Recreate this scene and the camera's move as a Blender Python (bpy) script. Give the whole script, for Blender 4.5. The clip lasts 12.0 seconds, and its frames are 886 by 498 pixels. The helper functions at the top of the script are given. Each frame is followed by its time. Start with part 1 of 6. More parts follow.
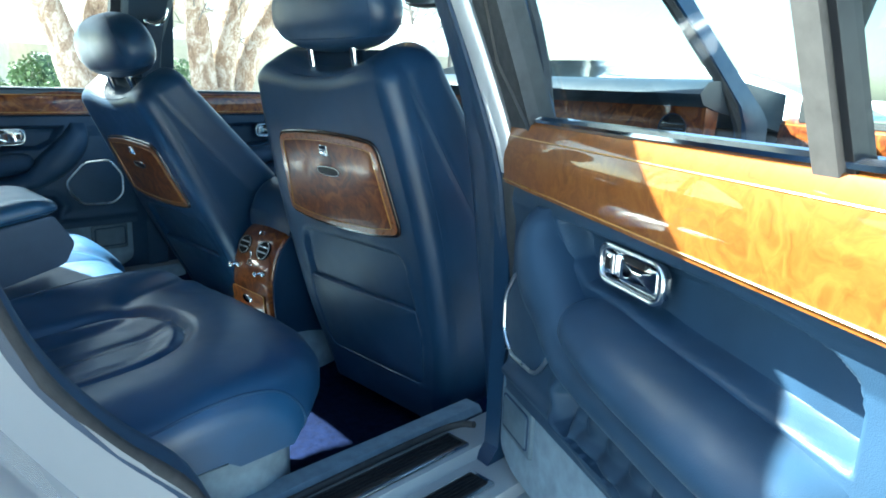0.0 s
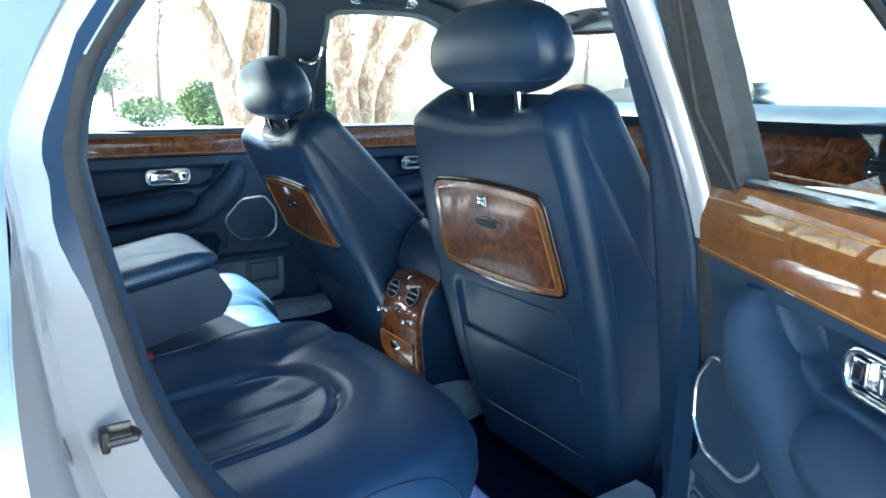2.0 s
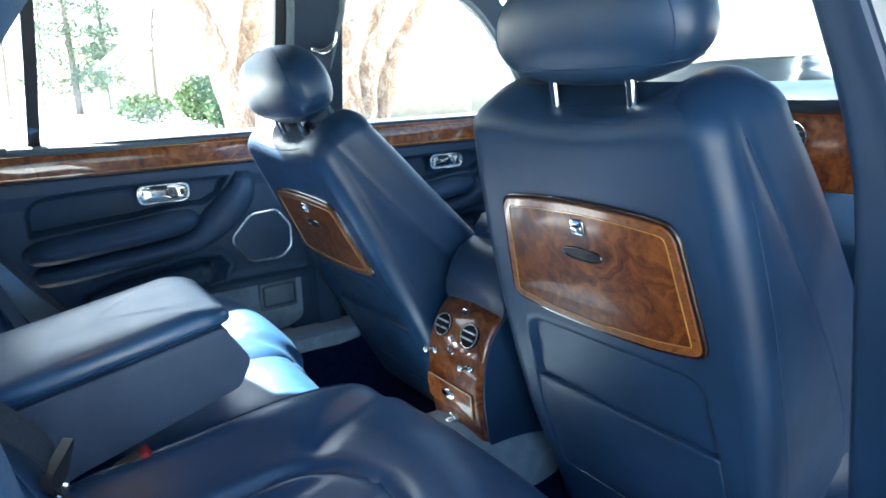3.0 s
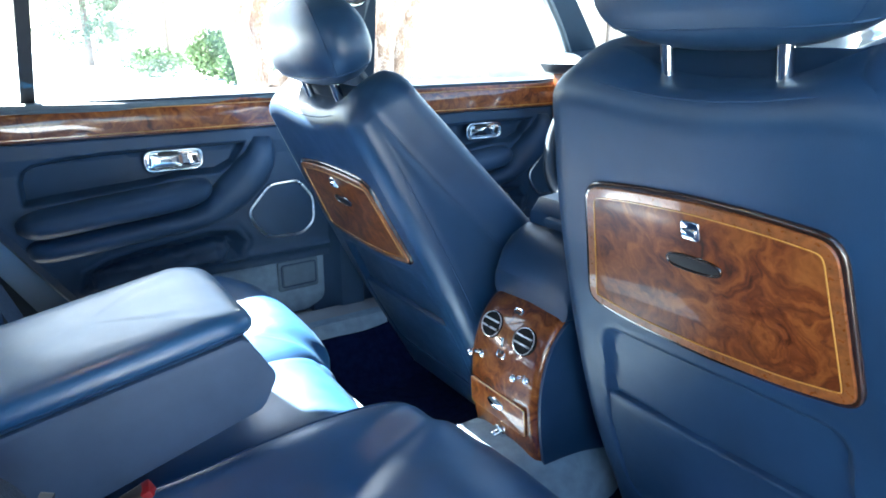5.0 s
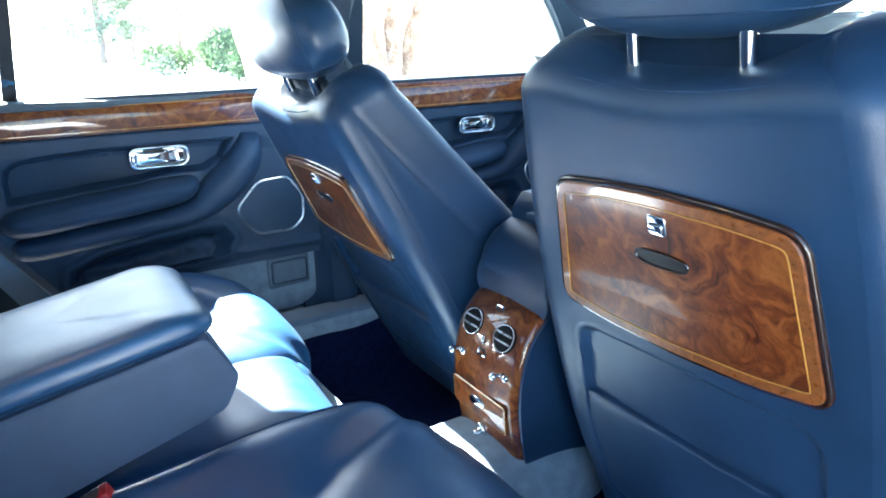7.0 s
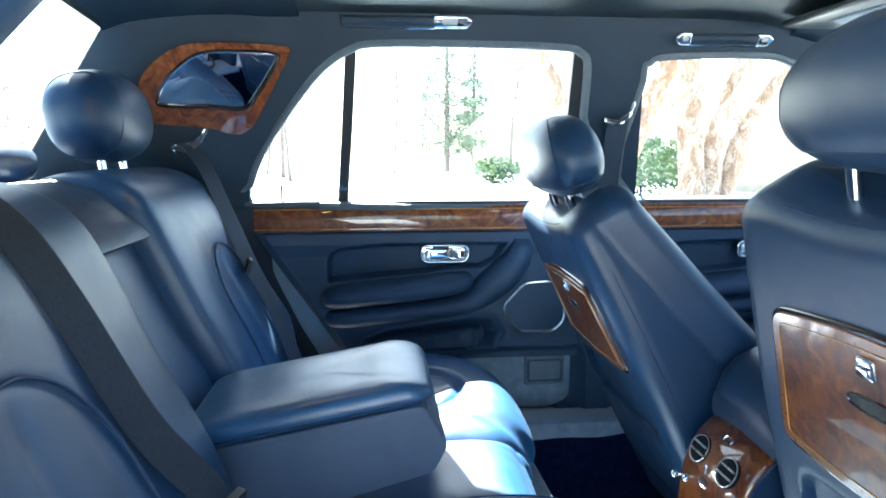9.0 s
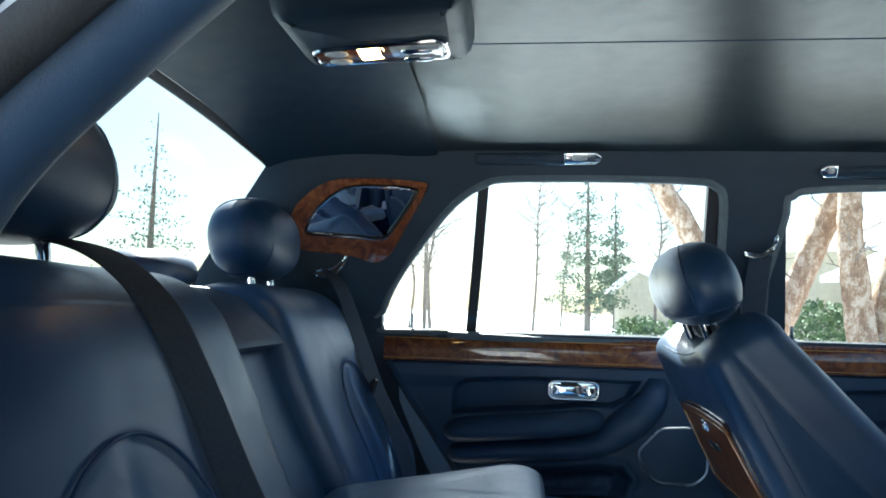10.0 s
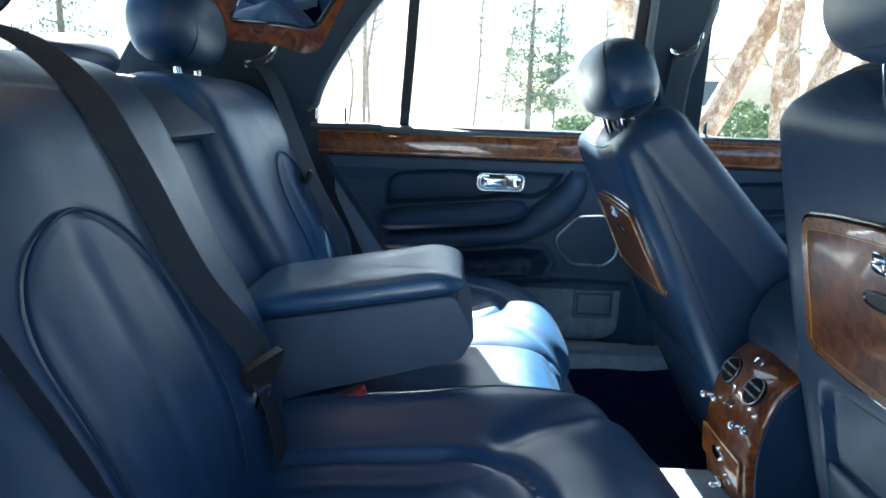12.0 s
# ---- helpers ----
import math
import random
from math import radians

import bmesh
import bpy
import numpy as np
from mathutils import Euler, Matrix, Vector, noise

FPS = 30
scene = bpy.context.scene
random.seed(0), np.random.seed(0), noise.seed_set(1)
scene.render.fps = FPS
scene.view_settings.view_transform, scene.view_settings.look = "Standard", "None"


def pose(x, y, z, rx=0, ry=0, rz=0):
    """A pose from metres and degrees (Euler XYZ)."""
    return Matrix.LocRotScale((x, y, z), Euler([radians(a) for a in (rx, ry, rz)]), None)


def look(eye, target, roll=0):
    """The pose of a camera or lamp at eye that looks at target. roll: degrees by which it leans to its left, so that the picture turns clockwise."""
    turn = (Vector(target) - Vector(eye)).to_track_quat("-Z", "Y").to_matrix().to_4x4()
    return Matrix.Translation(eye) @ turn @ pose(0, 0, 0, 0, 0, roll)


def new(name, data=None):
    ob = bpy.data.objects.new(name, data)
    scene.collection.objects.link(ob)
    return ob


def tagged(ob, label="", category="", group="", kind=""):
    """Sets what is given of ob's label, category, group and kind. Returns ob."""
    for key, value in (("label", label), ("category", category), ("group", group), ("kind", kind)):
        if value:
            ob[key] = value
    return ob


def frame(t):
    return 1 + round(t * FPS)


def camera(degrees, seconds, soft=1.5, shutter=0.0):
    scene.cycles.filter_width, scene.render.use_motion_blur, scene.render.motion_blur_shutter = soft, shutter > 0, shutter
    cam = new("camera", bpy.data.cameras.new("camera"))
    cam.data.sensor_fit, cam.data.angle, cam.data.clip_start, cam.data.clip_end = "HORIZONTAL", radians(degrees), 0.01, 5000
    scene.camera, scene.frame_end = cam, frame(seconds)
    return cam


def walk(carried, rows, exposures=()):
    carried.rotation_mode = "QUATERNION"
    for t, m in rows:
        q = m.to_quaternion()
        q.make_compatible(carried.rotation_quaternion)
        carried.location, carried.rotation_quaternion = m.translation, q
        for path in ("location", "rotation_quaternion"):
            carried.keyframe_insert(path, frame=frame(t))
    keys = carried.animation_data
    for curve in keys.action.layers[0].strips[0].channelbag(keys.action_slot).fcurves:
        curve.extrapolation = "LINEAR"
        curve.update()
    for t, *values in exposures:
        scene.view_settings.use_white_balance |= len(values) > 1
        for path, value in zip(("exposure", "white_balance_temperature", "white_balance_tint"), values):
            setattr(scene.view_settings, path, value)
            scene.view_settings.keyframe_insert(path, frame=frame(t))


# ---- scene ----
cam = camera(66.5, 12.0, soft=1.8)
EXPOSURES = [(0, 3.25, 5750, -12), (1.0, 3.3, 5750, -11), (1.5, 3.4, 5900, -7), (2.5, 3.6, 6100, -1), (3.0, 3.85, 6100, 1), (5.0, 4.4, 5950, 2), (6.7, 4.45, 5950, 2), (8.5, 4.4, 6000, 2), (9.0, 3.95, 6000, 1), (9.4, 3.75, 6000, 0), (9.8, 3.05, 6000, 0), (10.3, 2.35, 6000, 0), (10.7, 2.45, 6000, 0), (11.2, 2.85, 6000, 0), (12.0, 3.2, 6000, 0)]
PATH = [
    (0, (-0.719, -1.387, 1.047), (0.662, -0.02, 0.573), 2.0),
    (0.5, (-0.738, -1.404, 1.063), (0.639, -0.057, 0.525), 0.1),
    (1, (-0.732, -1.433, 1.08), (0.526, 0.047, 0.601), -1.8),
    (1.5, (-0.707, -1.413, 1.096), (0.355, 0.223, 0.656), -0.2),
    (1.8, (-0.67, -1.343, 1.116), (0.378, 0.293, 0.644), -2.3),
    (2, (-0.685, -1.261, 1.095), (0.405, 0.357, 0.653), 0.4),
    (2.5, (-0.657, -1.088, 1.12), (0.472, 0.501, 0.672), -2.0),
    (3, (-0.603, -0.96, 1.11), (0.47, 0.656, 0.623), -2.0),
    (3.2, (-0.582, -0.921, 1.118), (0.45, 0.71, 0.594), -2.0),
    (4.8, (-0.557, -0.774, 1.112), (0.453, 0.845, 0.513), -1.3),
    (5, (-0.563, -0.774, 1.107), (0.472, 0.833, 0.518), -0.4),
    (5.5, (-0.561, -0.764, 1.118), (0.499, 0.816, 0.502), -0.6),
    (6, (-0.557, -0.763, 1.106), (0.506, 0.822, 0.507), -0.1),
    (6.5, (-0.561, -0.764, 1.11), (0.492, 0.823, 0.499), -0.4),
    (6.7, (-0.54, -0.768, 1.103), (0.489, 0.836, 0.498), -0.8),
    (8.3, (-0.468, -0.903, 1.124), (0.289, 0.835, 0.486), -3.6),
    (8.5, (-0.46, -0.901, 1.128), (0.107, 0.946, 0.612), -2.1),
    (8.7, (-0.45, -0.901, 1.124), (-0.023, 0.993, 0.722), -1.1),
    (9, (-0.436, -0.906, 1.116), (-0.241, 1.064, 0.834), -0.0),
    (9.2, (-0.422, -0.915, 1.097), (-0.442, 1.06, 0.81), -0.6),
    (9.5, (-0.404, -0.925, 1.071), (-0.591, 1.055, 0.867), 0.9),
    (9.8, (-0.407, -0.909, 1.058), (-0.62, 1.064, 1.173), 2.4),
    (10, (-0.41, -0.91, 1.054), (-0.625, 1.07, 1.229), 1.6),
    (10.2, (-0.401, -0.923, 1.051), (-0.62, 1.062, 1.2), 0.8),
    (10.5, (-0.387, -0.939, 1.044), (-0.592, 1.05, 0.983), -1.4),
    (11, (-0.385, -0.927, 1.04), (-0.631, 1.045, 0.821), -1.9),
    (11.5, (-0.395, -0.918, 1.045), (-0.588, 1.052, 0.753), -0.7),
    (12, (-0.387, -0.961, 1.045), (-0.41, 0.998, 0.638), 2.2),
]
walk(cam, [(t, look(eye, target, roll)) for t, eye, target, roll in PATH], EXPOSURES)

# ---------------------------------------------------------------- world and sun
SUN_TO = Vector((-0.25, 1.0, 1.0)).normalized()      # towards the sun
SUN_EL = math.asin(SUN_TO.z)
SUN_AZ = math.atan2(SUN_TO.x, SUN_TO.y)
world = bpy.data.worlds.new("sky")
scene.world = world
world.use_nodes = True
_n = world.node_tree.nodes
_sky = _n.new("ShaderNodeTexSky")
_sky.sky_type, _sky.sun_disc, _sky.sun_elevation, _sky.sun_rotation = "NISHITA", False, SUN_EL, SUN_AZ
_sky.dust_density = 1.3
world.node_tree.links.new(_sky.outputs[0], _n["Background"].inputs[0])
_n["Background"].inputs[1].default_value = 0.055
_sun = bpy.data.lights.new("sun", "SUN")
_sun.energy, _sun.angle, _sun.color = 5.0, radians(0.6), (1.0, 0.95, 0.88)
sun = new("sun", _sun)
sun.matrix_basis = look(SUN_TO * 30, (0, 0, 0))

# ---------------------------------------------------------------- materials
def mat(name, build):
    m = bpy.data.materials.new(name)
    m.use_nodes = True
    nt = m.node_tree
    build(nt, nt.nodes["Principled BSDF"])
    return m


def nd(nt, kind, **inputs):
    n = nt.nodes.new(kind)
    for k, v in inputs.items():
        n.inputs[k.replace("_", " ")].default_value = v
    return n


def coords(nt, scale=(1, 1, 1), out="Object"):
    t = nt.nodes.new("ShaderNodeTexCoord")
    mp = nt.nodes.new("ShaderNodeMapping")
    mp.inputs["Scale"].default_value = scale
    nt.links.new(t.outputs[out], mp.inputs[0])
    return mp.outputs[0]


def ramp(nt, fac, stops):
    r = nt.nodes.new("ShaderNodeValToRGB")
    e = r.color_ramp.elements
    while len(e) < len(stops):
        e.new(0.5)
    for el, (p, c) in zip(e, stops):
        el.position, el.color = p, (*c, 1)
    nt.links.new(fac, r.inputs[0])
    return r.outputs[0]


def noise_of(nt, vec, scale, detail=4.0, rough=0.55, dist=0.0):
    n = nd(nt, "ShaderNodeTexNoise", Scale=scale, Detail=detail, Roughness=rough, Distortion=dist)
    nt.links.new(vec, n.inputs["Vector"])
    return n.outputs["Fac"]


def bump(nt, b, height, strength, dist):
    n = nd(nt, "ShaderNodeBump", Strength=strength, Distance=dist)
    nt.links.new(height, n.inputs["Height"])
    nt.links.new(n.outputs[0], b.inputs["Normal"])


def leather(name, c, rough=0.42, var=0.18, grain=900.0, gloss=0.7, sheen=0.10, coat=0.0):
    def f(nt, b):
        v = coords(nt)
        lo, hi = tuple(x * (1 - var) for x in c), tuple(x * (1 + var) for x in c)
        nt.links.new(ramp(nt, noise_of(nt, v, 9.0, 5), [(0.3, lo), (0.7, hi)]), b.inputs["Base Color"])
        r = nd(nt, "ShaderNodeMapRange", From_Min=0.3, From_Max=0.7, To_Min=rough - 0.04, To_Max=rough + 0.05)
        nt.links.new(noise_of(nt, v, 28.0, 4), r.inputs[0])
        nt.links.new(r.outputs[0], b.inputs["Roughness"])
        vo = nd(nt, "ShaderNodeTexVoronoi", Scale=grain)
        nt.links.new(v, vo.inputs["Vector"])
        mix = nt.nodes.new("ShaderNodeMath")
        mix.operation = "MULTIPLY_ADD"
        nt.links.new(noise_of(nt, v, 16.0, 2), mix.inputs[0])
        mix.inputs[1].default_value = 1.2
        nt.links.new(vo.outputs["Distance"], mix.inputs[2])
        bump(nt, b, mix.outputs[0], 0.16, 0.0010)
        b.inputs["Specular IOR Level"].default_value = gloss
        b.inputs["Coat Weight"].default_value = coat
        b.inputs["Coat Roughness"].default_value = 0.22
        b.inputs["Sheen Weight"].default_value = sheen
        b.inputs["Sheen Roughness"].default_value = 0.35
        b.inputs["Sheen Tint"].default_value = (0.62, 0.83, 1.0, 1.0)
    return mat(name, f)


def plain(name, c, rough=0.5, metal=0.0, var=0.12, scale=30.0, bmp=0.0, bscale=300.0, coat=0.0, rvar=0.15):
    def f(nt, b):
        v = coords(nt)
        lo, hi = tuple(x * (1 - var) for x in c), tuple(min(1, x * (1 + var)) for x in c)
        nt.links.new(ramp(nt, noise_of(nt, v, scale), [(0.3, lo), (0.7, hi)]), b.inputs["Base Color"])
        b.inputs["Metallic"].default_value = metal
        r = nd(nt, "ShaderNodeMapRange", From_Min=0.3, From_Max=0.7, To_Min=max(0, rough * (1 - rvar)), To_Max=min(1, rough * (1 + rvar)))
        nt.links.new(noise_of(nt, v, scale * 2.3), r.inputs[0])
        nt.links.new(r.outputs[0], b.inputs["Roughness"])
        b.inputs["Coat Weight"].default_value = coat
        b.inputs["Coat Roughness"].default_value = 0.03
        if bmp:
            bump(nt, b, noise_of(nt, v, bscale, 3), bmp, 0.002)
    return mat(name, f)


def burl(name, stops, size=17.0, coat=0.8):
    def f(nt, b):
        v = coords(nt)
        warp = nt.nodes.new("ShaderNodeVectorMath")
        warp.operation = "MULTIPLY_ADD"
        n0 = nd(nt, "ShaderNodeTexNoise", Scale=14.0, Detail=3.0)
        nt.links.new(v, n0.inputs["Vector"])
        nt.links.new(n0.outputs["Color"], warp.inputs[0])
        warp.inputs[1].default_value = (0.09, 0.09, 0.09)
        nt.links.new(v, warp.inputs[2])
        a = noise_of(nt, warp.outputs[0], size, 6, 0.58, 2.4)
        fine = noise_of(nt, warp.outputs[0], 180.0, 3, 0.6, 0.5)
        mx = nt.nodes.new("ShaderNodeMath")
        mx.operation = "MULTIPLY_ADD"
        nt.links.new(fine, mx.inputs[0])
        mx.inputs[1].default_value = 0.16
        nt.links.new(a, mx.inputs[2])
        col = ramp(nt, mx.outputs[0], stops)
        nt.links.new(col, b.inputs["Base Color"])
        b.inputs["Roughness"].default_value = 0.34
        b.inputs["Specular IOR Level"].default_value = 0.3
        b.inputs["Coat Weight"].default_value = coat
        b.inputs["Coat IOR"].default_value = 1.6
        b.inputs["Coat Roughness"].default_value = 0.02
    return mat(name, f)


def glass(name, tint=(1, 1, 1), alpha=0.06):
    def f(nt, b):
        nt.nodes.remove(b)
        tr = nd(nt, "ShaderNodeBsdfTransparent", Color=(*tint, 1))
        gl = nd(nt, "ShaderNodeBsdfGlossy", Roughness=0.01, Color=(1, 1, 1, 1))
        lw = nd(nt, "ShaderNodeLayerWeight", Blend=0.5)
        pw = nt.nodes.new("ShaderNodeMath")
        pw.operation = "POWER"
        nt.links.new(lw.outputs["Facing"], pw.inputs[0])
        pw.inputs[1].default_value = 5.0
        fr = nd(nt, "ShaderNodeMapRange", To_Min=0.05, To_Max=0.95)
        nt.links.new(pw.outputs[0], fr.inputs[0])
        mx = nt.nodes.new("ShaderNodeMixShader")
        nt.links.new(fr.outputs[0], mx.inputs[0])
        nt.links.new(tr.outputs[0], mx.inputs[1])
        nt.links.new(gl.outputs[0], mx.inputs[2])
        nt.links.new(mx.outputs[0], nt.nodes["Material Output"].inputs[0])
    return mat(name, f)


def glow(name, c, strength):
    def f(nt, b):
        b.inputs["Base Color"].default_value = (*c, 1)
        b.inputs["Emission Color"].default_value = (*c, 1)
        b.inputs["Emission Strength"].default_value = strength
    return mat(name, f)


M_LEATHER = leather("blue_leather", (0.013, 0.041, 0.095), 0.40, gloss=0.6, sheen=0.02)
# Same leather again; the stronger light on the bench is in its lighter base.
M_LEATHER_LIT = leather("lit_blue_leather", (0.016, 0.068, 0.165), 0.37, gloss=0.95, sheen=0.02)
# The window's reflection on the lid is put into its paler base and sheen.
M_LID_SHEEN = leather("lid_sheen_blue_leather", (0.022, 0.096, 0.215), 0.37, 0.25, 900.0, 1.0, 0.08, 0.20)
M_PIPING = plain("blue_leather_piping", (0.014, 0.052, 0.125), 0.62)
M_SEAM = plain("seam_thread", (0.013, 0.040, 0.095), 0.6)
M_TRIM = leather("blue_grey_trim_leather", (0.026, 0.057, 0.108), 0.50, gloss=0.45, sheen=0.03)
M_VINYL = leather("grey_blue_vinyl", (0.090, 0.128, 0.195), 0.55, gloss=0.35, sheen=0.02)
M_CARPET = plain("navy_carpet", (0.005, 0.010, 0.038), 0.95, 0, 0.35, 60, 0.8, 900)
M_CARPET.node_tree.nodes["Principled BSDF"].inputs["Specular IOR Level"].default_value = 0.05
M_PALE = plain("pale_blue_carpet", (0.25, 0.33, 0.41), 0.9, 0, 0.15, 40, 0.6, 900)
M_PALE_PANEL = plain("grey_blue_plastic", (0.12, 0.17, 0.22), 0.5)
M_BURL = burl("burr_walnut", [(0.36, (0.035, 0.009, 0.003)), (0.46, (0.105, 0.022, 0.005)), (0.58, (0.20, 0.050, 0.010)), (0.76, (0.33, 0.115, 0.024))])
M_BURL_DARK = burl("dark_burr_walnut", [(0.36, (0.028, 0.007, 0.003)), (0.46, (0.085, 0.018, 0.005)), (0.58, (0.16, 0.040, 0.009)), (0.76, (0.27, 0.090, 0.020))], 17.0, 0.15)
# Sunlight on the open door's capping is put into these paler, low-contrast stops.
M_BURL_SUNLIT = burl("sunlit_burr_walnut", [(0.30, (0.16, 0.046, 0.009)), (0.46, (0.215, 0.068, 0.012)), (0.60, (0.26, 0.088, 0.016)), (0.78, (0.31, 0.115, 0.022))], 26.0, 1.0)
M_BAND = plain("walnut_cross_banding", (0.23, 0.075, 0.018), 0.3, 0, 0.35, 90, coat=0.5)
M_INLAY = plain("pale_inlay_line", (0.55, 0.27, 0.06), 0.3, coat=1.0)
M_EDGE = plain("dark_lacquer_edge", (0.03, 0.012, 0.006), 0.2, coat=1.0)
M_CHROME = plain("chrome", (0.80, 0.81, 0.83), 0.07, 1.0, 0.03)
M_SATIN = plain("satin_bright_metal", (0.82, 0.83, 0.85), 0.30, 1.0, 0.03)
M_BLACK = plain("black_plastic", (0.012, 0.012, 0.014), 0.5)
M_VOID = plain("black_duct", (0.003, 0.003, 0.004), 0.9)
M_RUBBER = plain("door_seal_rubber", (0.045, 0.047, 0.052), 0.7, 0, 0.2, 40, 0.2, 400)
M_PAINT = plain("silver_blue_paint", (0.42, 0.51, 0.60), 0.28, 0.45, 0.01, 3, coat=1.0, rvar=0.01)
M_PAINT_IN = plain("silver_paint_door_shut", (0.70, 0.71, 0.72), 0.26, 0.35, 0.02, 4, coat=1.0, rvar=0.03)
M_BAR = plain("grey_leathercloth", (0.095, 0.088, 0.085), 0.6, 0, 0.15, 60, 0.06, 900)
M_STRIPE = plain("dark_coachline", (0.03, 0.03, 0.035), 0.4)
M_HEADLINER = leather("dark_headliner_leather", (0.026, 0.037, 0.042), 0.34, gloss=0.7, sheen=0.06)
M_HEADTRIM = leather("dark_blue_pillar_leather", (0.009, 0.024, 0.043), 0.46, gloss=0.5, sheen=0.02)
M_BELT = plain("dark_seat_belt_webbing", (0.026, 0.040, 0.062), 0.7, 0, 0.2, 200, 0.4, 900)
M_GLASS = glass("window_glass", (0.79, 0.84, 0.83))
M_GLASS_CLEAR = glass("windscreen_glass", (0.92, 0.95, 0.94))
M_GLASS_REAR = glass("tinted_rear_glass", (0.45, 0.50, 0.49))
M_MIRROR = plain("mirror_glass", (0.85, 0.87, 0.9), 0.01, 1.0, 0.0)
M_RED = plain("red_button", (0.55, 0.02, 0.02), 0.4)
M_LAMP = glow("warm_lamp_lens", (1.0, 0.62, 0.22), 6.0)
M_LENS = plain("clear_lamp_lens", (0.6, 0.6, 0.58), 0.15, 0, 0.1, 120, coat=1.0)
M_SNOW = plain("snow", (0.82, 0.84, 0.87), 0.8, 0, 0.05, 1.2, 0.5, 6)
M_DRIVE = plain("pale_concrete_driveway", (0.30, 0.28, 0.25), 0.9, 0, 0.25, 3.0, 0.3, 60)
def bark(name):
    def f(nt, b):
        v = coords(nt, (1, 1, 0.55))
        big = noise_of(nt, v, 5.0, 6, 0.65, 1.2)
        fine = noise_of(nt, v, 26.0, 5, 0.7, 2.0)
        mx = nt.nodes.new("ShaderNodeMath")
        mx.operation = "MULTIPLY_ADD"
        nt.links.new(fine, mx.inputs[0])
        mx.inputs[1].default_value = 0.9
        nt.links.new(big, mx.inputs[2])
        col = ramp(nt, mx.outputs[0], [(0.62, (0.10, 0.055, 0.035)), (0.80, (0.30, 0.18, 0.115)), (0.98, (0.46, 0.31, 0.21)), (1.12, (0.66, 0.52, 0.42))])
        nt.links.new(col, b.inputs["Base Color"])
        b.inputs["Roughness"].default_value = 0.9
        bump(nt, b, mx.outputs[0], 1.0, 0.06)
    return mat(name, f)


M_BARK = bark("peeling_birch_bark")
M_SEAL = plain("pale_window_seal", (0.11, 0.135, 0.15), 0.55, 0, 0.1, 60)
M_TWIG = plain("grey_twigs", (0.16, 0.13, 0.11), 0.9, 0, 0.3, 10)
M_HEDGE = plain("hedge_leaves", (0.095, 0.145, 0.055), 0.7, 0, 0.4, 8)
M_PINE = plain("conifer_needles", (0.11, 0.145, 0.10), 0.8, 0, 0.4, 4)
M_WALL = plain("beige_house_wall", (0.42, 0.38, 0.30), 0.9, 0, 0.1, 4)
M_PANE = plain("dark_window_pane", (0.05, 0.06, 0.07), 0.1)
M_FENCE = plain("weathered_fence_boards", (0.32, 0.28, 0.22), 0.9, 0, 0.2, 5)
M_TYRE = plain("tyre_rubber", (0.02, 0.02, 0.02), 0.8)
M_RIM = plain("alloy_wheel", (0.6, 0.6, 0.62), 0.25, 1.0)

# ---------------------------------------------------------------- mesh helpers
def world_of(ob):
    m = Matrix.Identity(4)
    while ob:
        m = ob.matrix_parent_inverse @ ob.matrix_basis @ m if ob.parent else ob.matrix_basis @ m
        ob = ob.parent
    return m


def thing(name, at, label="", category="", group="", kind=""):
    ob = new(name)
    ob.empty_display_size = 0.1
    ob.matrix_basis = Matrix.Translation(at)
    return tagged(ob, label, category, group, kind)


def part(name, bm, material, parent=None, label="", xf=None, sharp=40, flat=False):
    if xf is not None:
        bm.transform(xf)
        if xf.determinant() < 0:
            bmesh.ops.reverse_faces(bm, faces=bm.faces)
    me = bpy.data.meshes.new(name)
    bm.to_mesh(me)
    bm.free()
    me.materials.append(material)
    if not flat:
        me.shade_smooth()
        me.set_sharp_from_angle(angle=radians(sharp))
    ob = new(name, me)
    if parent:
        ob.parent = parent
        ob.matrix_parent_inverse = world_of(parent).inverted()
    if label:
        tagged(ob, label)
    return ob


def fix(bm):
    bmesh.ops.recalc_face_normals(bm, faces=bm.faces)
    return bm


def loft(rings, cap=True, closed=True, loop=False):
    """Skin over rings of points; every ring has the same count."""
    bm = bmesh.new()
    vs = [[bm.verts.new(p) for p in r] for r in rings]
    n = len(rings[0])
    pairs = list(zip(vs, vs[1:])) + ([(vs[-1], vs[0])] if loop else [])
    for a, b in pairs:
        for i in range(n if closed else n - 1):
            j = (i + 1) % n
            bm.faces.new((a[i], a[j], b[j], b[i]))
    if cap and closed and not loop:
        bm.faces.new(vs[0][::-1])
        bm.faces.new(vs[-1])
    return fix(bm)


def grid(fn, nu, nv):
    bm = bmesh.new()
    vs = [[bm.verts.new(fn(i / nu, j / nv)) for j in range(nv + 1)] for i in range(nu + 1)]
    for i in range(nu):
        for j in range(nv):
            bm.faces.new((vs[i][j], vs[i + 1][j], vs[i + 1][j + 1], vs[i][j + 1]))
    return bm


def rbox(c, s, r=0.01, seg=2, xf=None):
    bm = bmesh.new()
    bmesh.ops.create_cube(bm, size=1)
    bmesh.ops.scale(bm, vec=s, verts=bm.verts)
    if r:
        bmesh.ops.bevel(bm, geom=bm.edges[:], offset=r, segments=seg, profile=0.5, affect="EDGES")
    bmesh.ops.translate(bm, vec=c, verts=bm.verts)
    if xf is not None:
        bm.transform(xf)
    return bm


